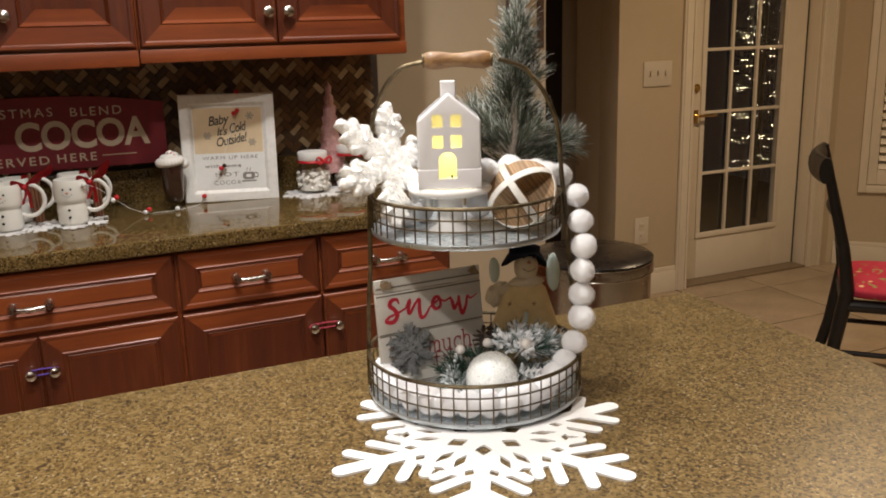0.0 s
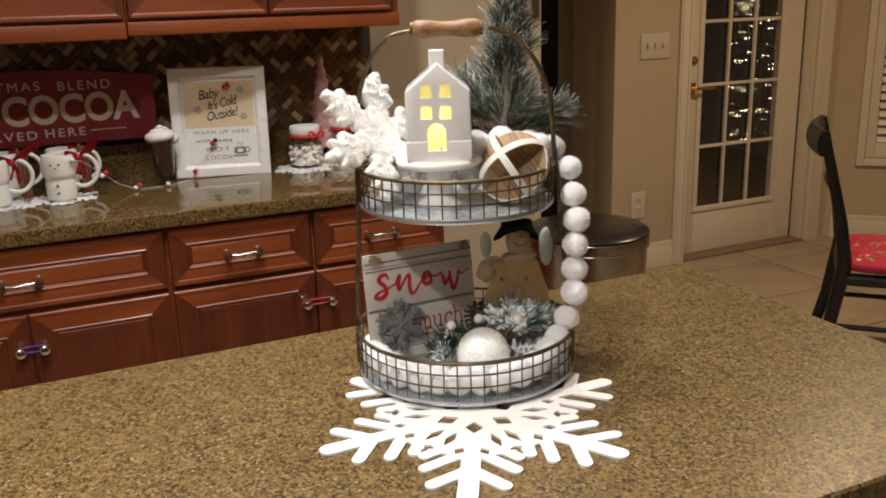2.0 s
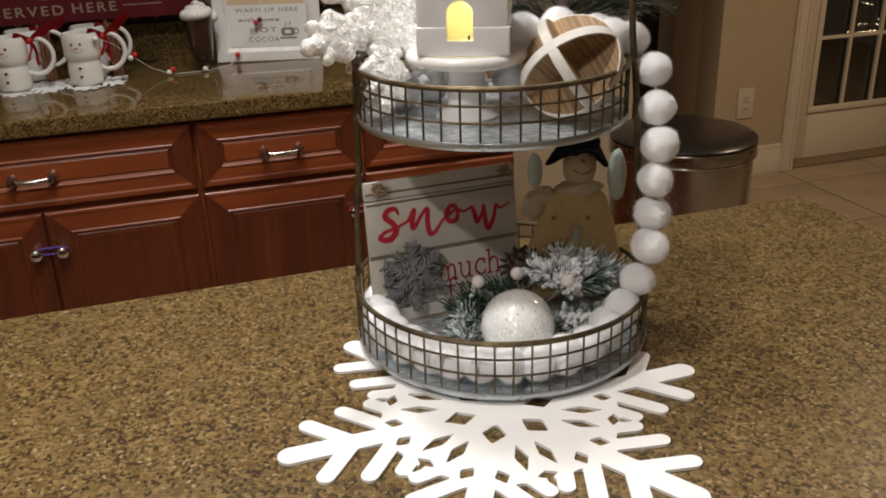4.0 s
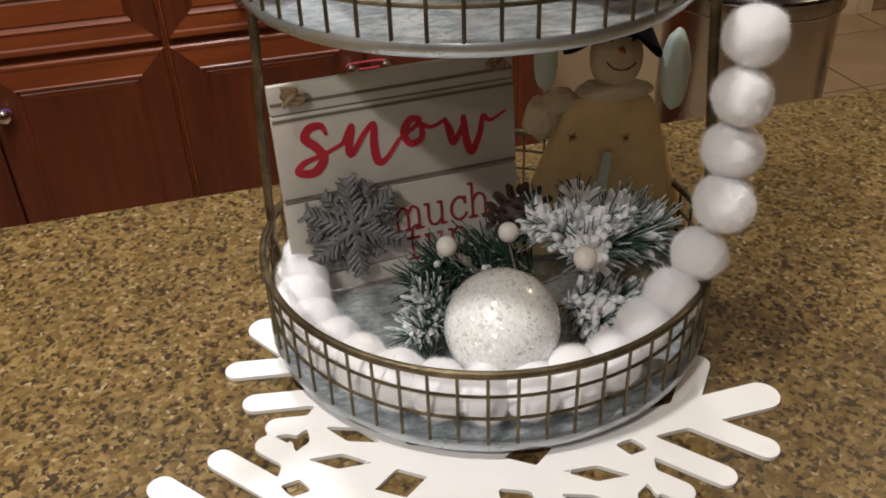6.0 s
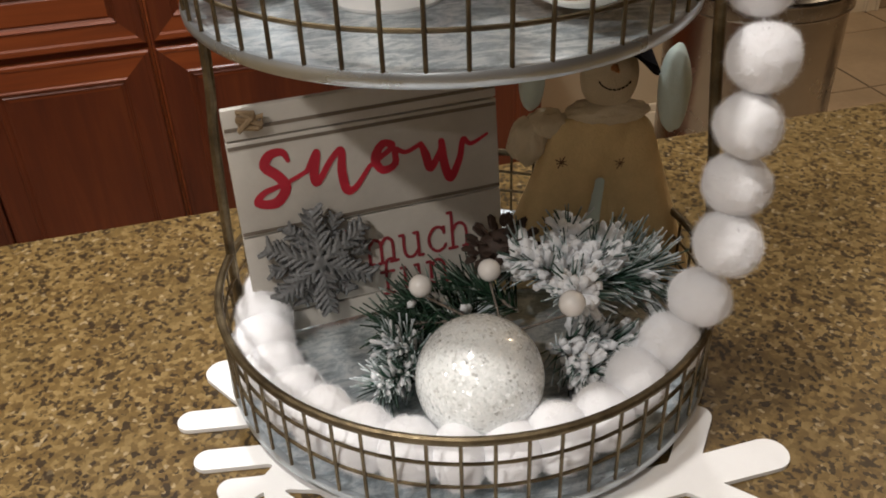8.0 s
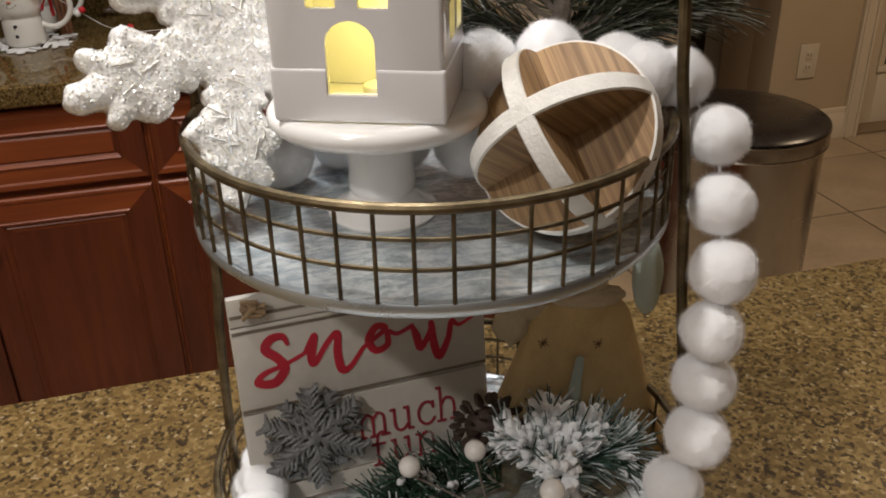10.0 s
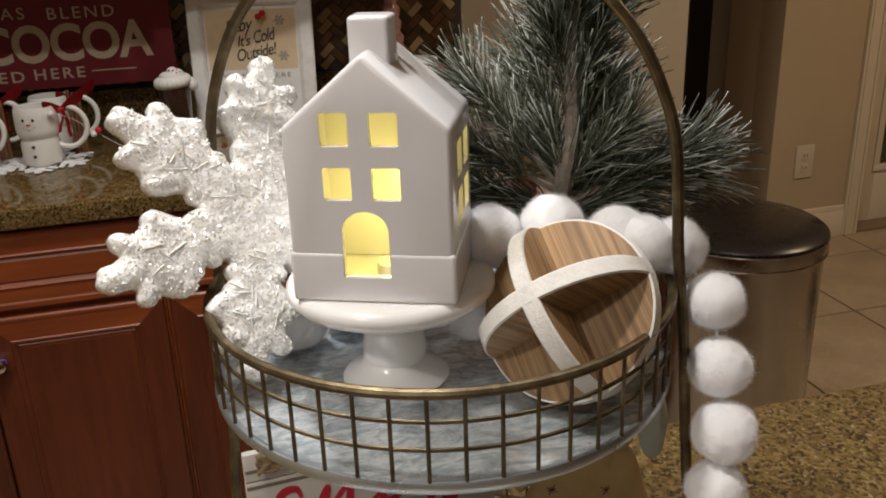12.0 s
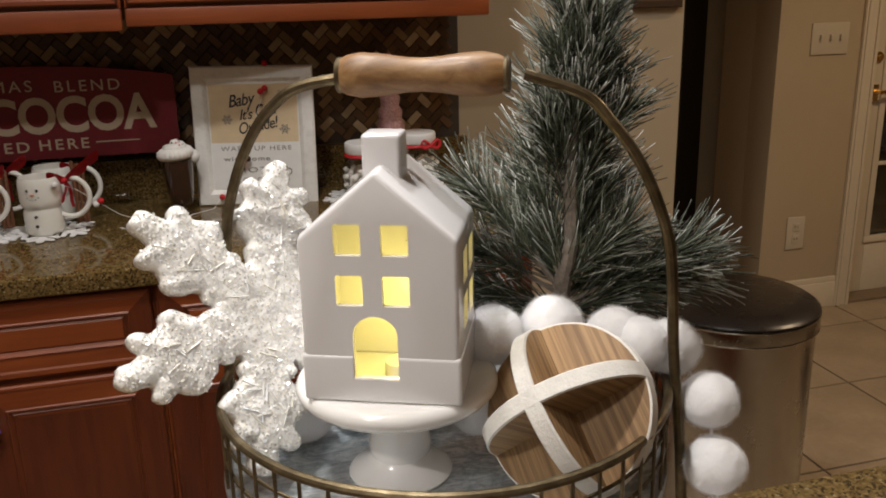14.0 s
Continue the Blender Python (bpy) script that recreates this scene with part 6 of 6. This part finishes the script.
def snowman_mug(x, y):
    z = ISL + 0.0042
    t = thing("mug", (x, y, z), "white two-ball snowman mug with a red ribbon on its handle", "mug", "snowman mugs")
    prof = [(0, 0), (0.033, 0), (0.0365, 0.002), (0.0385, 0.008), (0.0395, 0.022), (0.0392, 0.046), (0.0375, 0.054), (0.0366, 0.057), (0.0380, 0.061), (0.0415, 0.066), (0.0430, 0.076), (0.0430, 0.108), (0.0418, 0.119), (0.0402, 0.1235), (0.0385, 0.1225), (0.0390, 0.106), (0.0385, 0.08), (0.035, 0.060), (0.035, 0.03), (0.032, 0.008), (0, 0.006)]
    part("body", lathe(prof, (x, y, z), 48), mug_white, t, "", 60)
    turns = [radians(128 - 256 * k / 20) for k in range(21)]
    h = [(x + 0.0585 + 0.0385 * math.cos(a), y - 0.004, z + 0.075 + 0.0425 * math.sin(a)) for a in turns]
    part("handle", tube([(x + 0.035, y - 0.003, z + 0.106)] + h + [(x + 0.034, y - 0.003, z + 0.040)], 0.0058, 10), mug_white, t, "round white handle", 60)

    def on_front(u, h, r):
        a = radians(-90 - 12) + u / r
        return Vector((x + r * math.cos(a), y + r * math.sin(a), z + h))

    for u, hh in ((-0.011, 0.101), (0.009, 0.101)):
        part("eye", ball(on_front(u, hh, 0.0430), 0.0028, 2, None, 0, 0, 1, (1, 1, 1.15)), ink, t)
    part("nose", ball(on_front(-0.001, 0.092, 0.0432), 0.0026, 2, None, 0, 0, 1, (1.9, 1, 0.7)), orange, t, "orange nose")
    for k in range(5):
        part("mouth_dot", ball(on_front(-0.0125 + 0.0058 * k, 0.086 - 0.0055 * math.sin(math.pi * k / 4), 0.0430), 0.0013, 1), ink, t)
    for hh in (0.044, 0.024):
        part("button", ball(on_front(-0.001, hh, 0.0394), 0.0036, 2, None, 0, 0, 1, (1.1, 0.8, 1)), ink, t)
    knot = Vector((x + 0.052, y - 0.012, z + 0.113))
    bow = ball(knot, 0.0065, 2, None, 0, 0.15, 200, (1.1, 0.8, 1.2))
    for s, long, up, tilt in ((1, 0.050, 0.032, 1.0), (-1, 0.034, 0.008, 1.3)):
        loop = [knot + Vector((s * long * math.sin(math.pi * k / 10), -0.006 * math.sin(2 * math.pi * k / 10), up * math.sin(math.pi * k / 10) + 0.007 * math.sin(2 * math.pi * k / 10))) for k in range(11)]
        bow = ribbon_strip(loop, 0.019, tilt, bow)
    for s, drop in ((0.016, 0.058), (-0.004, 0.046)):
        tail = [knot + Vector((s * u + 0.004 * math.sin(5 * u), -0.004 * u, -drop * u)) for u in (0, 0.25, 0.5, 0.75, 1.0)]
        bow = ribbon_strip(tail, 0.017, 0.25, bow)
    part("ribbon_bow", bow, ribbon, t, "red ribbon bow", 50)
    return t


first_mug = snowman_mug(0.399, 3.014)
for x, y in ((0.236, 3.020), (0.412, 3.124), (0.262, 3.124)):
    copy_thing(first_mug, Matrix.Translation((x, y, ISL + 0.0042)))
for x, y in ((0.462, 3.080), (0.306, 3.080)):
    st = thing("cinnamon_sticks", (x, y, ISL), "bundle of brown cinnamon sticks standing between the mugs", "cinnamon")
    for k in range(3):
        part("stick", tube([(x + 0.008 * k, y + 0.004 * k, ISL + 0.0045), (x + 0.010 * k - 0.004, y + 0.005, ISL + 0.142 - 0.006 * k)], 0.0042, 8), cinnamon, st)

# ---- small snowflake mats ----
SMALL = flake_dist(0.098, [(0.068, 0.026, 0.0058), (0.046, 0.034, 0.0055), (0.026, 0.030, 0.0052)], 0.0068, 0.024)
for x, y, turn in ((0.262, 3.040, 12), (0.402, 3.035, 25), (1.105, 3.115, 8), (1.240, 3.150, 20)):
    m = Matrix.Translation((x, y, ISL)) @ Matrix.Rotation(radians(turn), 4, "Z")
    lift = 0.0 if turn in (12, 8) else 0.0019
    tagged(part("coaster", plate(SMALL, (-0.105, 0.105, -0.105, 0.105), 100, 0.0021 + lift, 0.0003 + lift, m), mat_flake, None, "", 40), "small white felt snowflake mat on the granite worktop", "coaster", "snowflake mats")

# ---- whipped-cream cocoa glass ----
CX, CY = 0.682, 3.095
cup = thing("cocoa_glass", (CX, CY, ISL), "brown cocoa glass topped with white whipped cream", "drink")
cocoa_brown = plain("cocoa_brown", (0.040, 0.018, 0.012), 0.15, vary=0.2, scale=30, bump=0, Coat_Weight=0.8)
clear = see_through("clear_glass", (0.985, 0.985, 0.98))
part("foot", lathe([(0, 0.0005), (0.026, 0.0005), (0.027, 0.003), (0.012, 0.008), (0.009, 0.014), (0.016, 0.020), (0, 0.020)], (CX, CY, ISL), 32), clear, cup, "clear glass foot", 50)
part("body", lathe([(0, 0.0205), (0.018, 0.0205), (0.025, 0.026), (0.030, 0.06), (0.034, 0.128), (0, 0.128)], (CX, CY, ISL), 32), cocoa_brown, cup, "", 50)
part("handle", tube([(CX - 0.027 - 0.026 * math.sin(math.pi * k / 10), CY, ISL + 0.105 - 0.06 * k / 10) for k in range(11)], 0.0042, 8), clear, cup, "clear glass handle")
cream = plain("whipped_cream", (0.80, 0.77, 0.72), 0.6, vary=0.04, scale=60, bump=0.2)
bm = None
for k in range(64):
    u = k / 63
    a = u * 2 * math.pi * 2.6
    r = 0.036 * (1 - u) ** 0.7
    bm = ball((CX + r * math.cos(a), CY + r * math.sin(a), ISL + 0.132 + 0.034 * u), 0.0155 * (1 - 0.45 * u), 2, bm, 0)
part("whipped_cream", bm, cream, cup, "swirl of white whipped cream", 180)
rng = random.Random(4)
for k in range(9):
    a, r = rng.uniform(0, 6.28), rng.uniform(0.004, 0.020)
    part("sprinkle", ball((CX + r * math.cos(a), CY + r * math.sin(a) - 0.006, ISL + 0.172 - r * 0.55), 0.0024, 1), cocoa_brown if k % 2 else ribbon, cup)

# ---- marshmallow jars and pink bottle-brush tree ----


def jar(x, y, r, h, full):
    t = thing("glass_jar", (x, y, ISL + 0.0042), "glass jar of mini marshmallows with a red ribbon and white lid", "jar", "marshmallow jars")
    z = ISL + 0.0042
    g = part("glass", lathe([(0, 0), (r * 0.92, 0), (r, 0.008), (r * 1.02, h * 0.4), (r * 0.96, h * 0.72), (r * 0.80, h * 0.86), (r * 0.80, h), (r * 0.77, h), (r * 0.77, h * 0.86), (r * 0.93, h * 0.70), (r * 0.98, h * 0.4), (r * 0.96, 0.009), (0, 0.003)], (x, y, z), 40), clear, t, "", 50)
    g.visible_shadow = False
    rg = random.Random(round(x * 1000))
    me = lathe([(0, 0.006), (r * 0.82, 0.008), (r * 0.82, h * 0.3), (r * 0.66, h * 0.46), (0, h * 0.52)], (x, y, z), 24)
    for k in range(full):
        for _ in range(30):
            p = Vector((rg.uniform(-1, 1), rg.uniform(-1, 1), 0)) * (r * 0.93)
            if r * 0.6 < p.length < r * 0.92 or (k > full * 0.8 and p.length < r * 0.8):
                break
        zz = z + 0.012 + (h * 0.50) * (k / full)
        q = lathe([(0, -0.0055), (0.0052, -0.0055), (0.0065, -0.004), (0.0065, 0.004), (0.0052, 0.0055), (0, 0.0055)], seg=8)
        q.transform(Matrix.Translation((x + p.x, y + p.y, zz)) @ Euler((rg.uniform(0, 3), rg.uniform(0, 3), rg.uniform(0, 3))).to_matrix().to_4x4())
        me = merge(me, q)
    tagged(part("marshmallows", me, cream, t, "white mini marshmallows", 60), kind="stuff")
    part("lid", lathe([(0, h - 0.004), (r * 0.84, h - 0.004), (r * 0.88, h), (r * 0.88, h + 0.018), (r * 0.84, h + 0.022), (0, h + 0.023)], (x, y, z), 36), white_paint, t, "white lid")
    rb = tube(ring_pts(x, y, r * 0.83, z + h * 0.92, 32), 0.0045, 6, True)
    for s in (-1, 1):
        c = Vector((x + r * 0.45, y - r * 0.78, z + h * 0.93))
        rb = tube([c + Vector((s * 0.024 * math.sin(math.pi * k / 8), -0.003, 0.010 * math.sin(2 * math.pi * k / 8) * s + 0.006 * math.sin(math.pi * k / 8))) for k in range(9)], 0.004, 6, False, rb)
    part("ribbon", rb, ribbon, t, "red ribbon")
    return t


jar(1.118, 3.130, 0.053, 0.106, 150)
jar(1.262, 3.175, 0.056, 0.114, 140)
pink = glitter("pink_glitter", (0.62, 0.33, 0.32), 420.0, 0.5, 0.3)
PT = Vector((1.205, 3.205, ISL))
pt = thing("bottle_brush_tree", PT, "pink glitter cone tree on a dark wooden foot", "ornament")
part("foot", lathe([(0, 0), (0.022, 0), (0.024, 0.003), (0.022, 0.012), (0.006, 0.016), (0.005, 0.05), (0, 0.05)], tuple(PT), 24), cocoa_brown, pt, "dark wooden foot")
prof = [(0, 0.05)]
for k in range(27):
    u = k / 26
    prof.append((0.038 * (1 - u) ** 0.85 + 0.006 + 0.0035 * math.sin(k * 2.1), 0.05 + 0.285 * u))
prof.append((0, 0.342))
b = lathe(prof, tuple(PT), 40)
for v in b.verts:
    v.co += Vector((noise.noise(v.co * 160), noise.noise(v.co * 160 + Vector((9, 0, 0))), noise.noise(v.co * 160 + Vector((0, 9, 0))))) * 0.0045
part("cone", b, pink, pt, "", 60)

# ---- bead string over the frame and worktop ----
beads = thing("bead_string", (0.70, 3.1, ISL), "red and white bead string draped over the frame and worktop", "garland")


def on_card(u, h, out=0.020):
    """A point just in front of the frame, u along it and h up it."""
    return tuple(fr_pose @ Vector((u, -out, h)))


ROUTE = [on_card(0.172, 0.318, -0.012), on_card(0.172, 0.3300, 0.0), on_card(0.172, 0.318, 0.0165), on_card(0.168, 0.270), on_card(0.140, 0.190), on_card(0.112, 0.105), on_card(0.056, 0.024), (0.752, 3.105, 0.9235), (0.690, 3.058, 0.9225), (0.640, 3.055, 0.9225), (0.598, 3.050, 0.9225), (0.550, 3.036, 0.945), (0.512, 3.022, 0.978), (0.470, 3.005, 1.016), (0.440, 2.985, 1.034)]
part("cord", tube(ROUTE, 0.0007, 5), white_paint, beads)
for p, kinds in ((on_card(0.172, 0.331, 0.008), "r"), (on_card(0.160, 0.268), "rr"), (on_card(0.112, 0.104), "rk"), (on_card(0.056, 0.022), "r"), ((0.682, 3.055, 0.928), "w"), ((0.592, 3.048, 0.928), "wr"), ((0.506, 3.018, 0.977), "wr"), ((0.434, 2.980, 1.034), "w")):
    for i, kind in enumerate(kinds):
        part("bead", ball(Vector(p) + Vector((0.010 * i, -0.002, 0.007 * i)), 0.0072, 2), {"r": ribbon, "w": white_paint, "k": cocoa_brown}[kind], beads, {"r": "red felt bead", "w": "white bead", "k": "dark bead"}[kind], 180)

# ---- small dark picture by the hallway ----
art = thing("wall_picture", (1.985, BACK, 1.338), "small dark brown framed picture on the tan wall", "picture")
frame_brown = wood("walnut_frame", (0.025, 0.012, 0.007), (0.06, 0.03, 0.016), (0.11, 0.06, 0.03), "x", 0.4, 0.1)
b = panel(0.150, 0.32, [(0, 0), (0, 0.014), (0.004, 0.018), (0.018, 0.016), (0.024, 0.008), (0.026, 0.006)], Matrix.Translation((1.910, BACK - 0.0015, 1.338)))
for f in b.faces:
    f.material_index = 0
part("frame", b, frame_brown, art)
part("print", box(1.938, 2.032, BACK - 0.0090, BACK - 0.0080, 1.366, 1.630), plain("ochre_print", (0.30, 0.20, 0.09), 0.6, vary=0.4, scale=25), art)

# ---- dining chair ----
CH = Vector((2.972, 2.648, 0))
U, Fw = Vector((0.72, 0.694, 0)), Vector((0.694, -0.72, 0))
chair = thing("dining_chair", CH, "black wooden dining chair with a red patterned seat cushion", "chair")


def at(u, f, z):
    return CH + U * u + Fw * f + Vector((0, 0, z))


for u in (0.0, 0.40):
    part("back_post", tube([at(u, -0.085, 0.0), at(u, -0.035, 0.20), at(u, 0.0, 0.44), at(u, -0.025, 0.60), at(u, -0.075, 0.80), at(u, -0.105, 0.925)], 0.02, 10, taper=[0.021, 0.024, 0.027, 0.022, 0.019, 0.017]), black_wood, chair, "", 60)
b = tube([at(-0.025 + 0.45 * k / 8, -0.105 - 0.035 * math.sin(math.pi * k / 8), 0.0) for k in range(9)], 0.024, 12)
b.transform(Matrix.Translation((0, 0, 0.885)) @ Matrix.Diagonal((1, 1, 2.0, 1)))
part("crest_rail", b, black_wood, chair, "", 60)
for z, f in ((0.72, -0.055), (0.58, -0.015)):
    part("back_slat", tube([at(0.40 * k / 6, f - 0.02 * math.sin(math.pi * k / 6), z) for k in range(7)], 0.014, 8), black_wood, chair, "", 60)
for u in (0.0, 0.40):
    part("front_leg", tube([at(u, 0.40, 0.0), at(u, 0.39, 0.40)], 0.02, 10, taper=[0.016, 0.022]), black_wood, chair, "", 60)
for a, e in (((0, 0.0), (0, 0.39)), ((0.40, 0.0), (0.40, 0.39)), ((0, 0.39), (0.40, 0.39)), ((0, 0.0), (0.40, 0.0))):
    part("seat_rail", tube([at(*a, 0.385), at(*e, 0.385)], 0.024, 8), black_wood, chair, "", 60)
for u in (0.0, 0.40):
    part("stretcher", tube([at(u, -0.04, 0.2), at(u, 0.395, 0.2)], 0.010, 8), black_wood, chair, "", 60)


def cushion_mat():
    n = Nodes("red_floral_cushion")
    c = n.cells(13, "Distance")
    leaf = n.noise(22, 2, 0.5, None, 1.2)
    base = n.mix(n.ramp(n.noise(9), (0.4, 0.0), (0.6, 0.5)), (0.34, 0.012, 0.035), (0.42, 0.03, 0.06))
    base = n.mix(n.ramp(leaf, (0.62, 0.0), (0.65, 0.9)), base, (0.20, 0.22, 0.07))
    base = n.mix(n.ramp(c, (0.10, 0.8), (0.16, 0.0)), base, (0.70, 0.50, 0.25))
    n.set(Base_Color=base, Roughness=0.85)
    n.bump(n.noise(900), 0.3, 0.001)
    return n.mat


b = ball((0, 0, 0), 1.0, 4)
for v in b.verts:
    n = v.co
    v.co = Vector((0.235 * math.copysign(abs(n.x) ** 0.45, n.x), 0.225 * math.copysign(abs(n.y) ** 0.45, n.y), 0.030 * math.copysign(abs(n.z) ** 0.7, n.z)))
b.transform(Matrix.Translation(at(0.20, 0.20, 0.436)) @ Matrix(((U.x, Fw.x, 0), (U.y, Fw.y, 0), (0, 0, 1))).to_4x4())
part("cushion", b, cushion_mat(), chair, "red patterned seat cushion", 180)

# ---- floor tiles ----
x = -1.5
while x < 6.1:
    y = -2.5
    while y < 4.25:
        t = new("tile", tile_mesh)
        t.parent = floor_ob
        t.location = (3.857 + TILE * round((x - 3.857) / TILE), 3.915 + TILE * round((y - 3.915) / TILE), 0)
        y += TILE
    x += TILE

# ---- herringbone splash tiles ----
splash = thing("backsplash", (0.65, BACK, 1.02), "brown and cream herringbone stone mosaic backsplash", "wall tiles", "", "structure")
part("grout_bed", box(-0.10, 1.412, BACK - 0.0035, BACK - 0.0005, 1.023, 1.40), plain("dark_grout", (0.060, 0.042, 0.028), 0.9, vary=0.2, scale=80), splash)


def mosaic_mat(name, joined):
    n = Nodes(name)
    pick = n.add("ShaderNodeNewGeometry").outputs["Random Per Island"] if joined else n.add("ShaderNodeObjectInfo").outputs["Random"]
    base = n.ramp(pick, (0.0, (0.055, 0.028, 0.013)), (0.3, (0.10, 0.050, 0.022)), (0.55, (0.17, 0.088, 0.038)), (0.70, (0.30, 0.19, 0.092)), (0.80, (0.50, 0.38, 0.23)), mode="CONSTANT")
    f = n.noise(90, 5, 0.7, None, 0.5)
    n.set(Base_Color=n.mix(n.ramp(f, (0.3, 0.0), (0.7, 0.35)), base, (0.20, 0.11, 0.05)), Roughness=0.32)
    n.bump(f, 0.2, 0.0006)
    return n.mat


W = 0.0205
b = box(-W + 0.0009, W - 0.0009, -0.0046, 0, -W / 2 + 0.0009, W / 2 - 0.0009, 0.0009, None, 0, 1)
brick_mesh = bpy.data.meshes.new("mosaic_tile")
b.to_mesh(brick_mesh)
b.free()
finish(brick_mesh, mosaic_mat("brown_stone_mosaic", False), 35)
C45 = math.sqrt(0.5)
spots = []
for i in range(-80, 100):
    for j in range(-80, 100):
        k = (i - j) % 4
        if k == 0:
            p, q, turn = (i + 1) * W, (j + 0.5) * W, 0
        elif k == 3:
            p, q, turn = (i + 0.5) * W, (j + 1) * W, 90
        else:
            continue
        x, z = 0.70 + (p - q) * C45, 1.20 + (p + q) * C45
        if 0.10 < x < 1.392 and 1.043 < z < 1.37:
            spots.append((x, z, turn))
rest = bmesh.new()
for x, z, turn in spots:
    m = Matrix.Translation((x, BACK - 0.0036, z)) @ Matrix.Rotation(radians(-45 + turn), 4, "Y")
    if x > 0.655:
        t = new("mosaic_tile", brick_mesh)
        t.parent = splash
        t.matrix_basis = Matrix.Translation(-splash.location) @ m
    else:
        q = brick_mesh.copy()
        q.transform(m)
        rest.from_mesh(q)
        bpy.data.meshes.remove(q)
tagged(part("mosaic_rest", rest, mosaic_mat("brown_stone_mosaic_joined", True), splash, "brown and cream mosaic pieces"), kind="stuff")
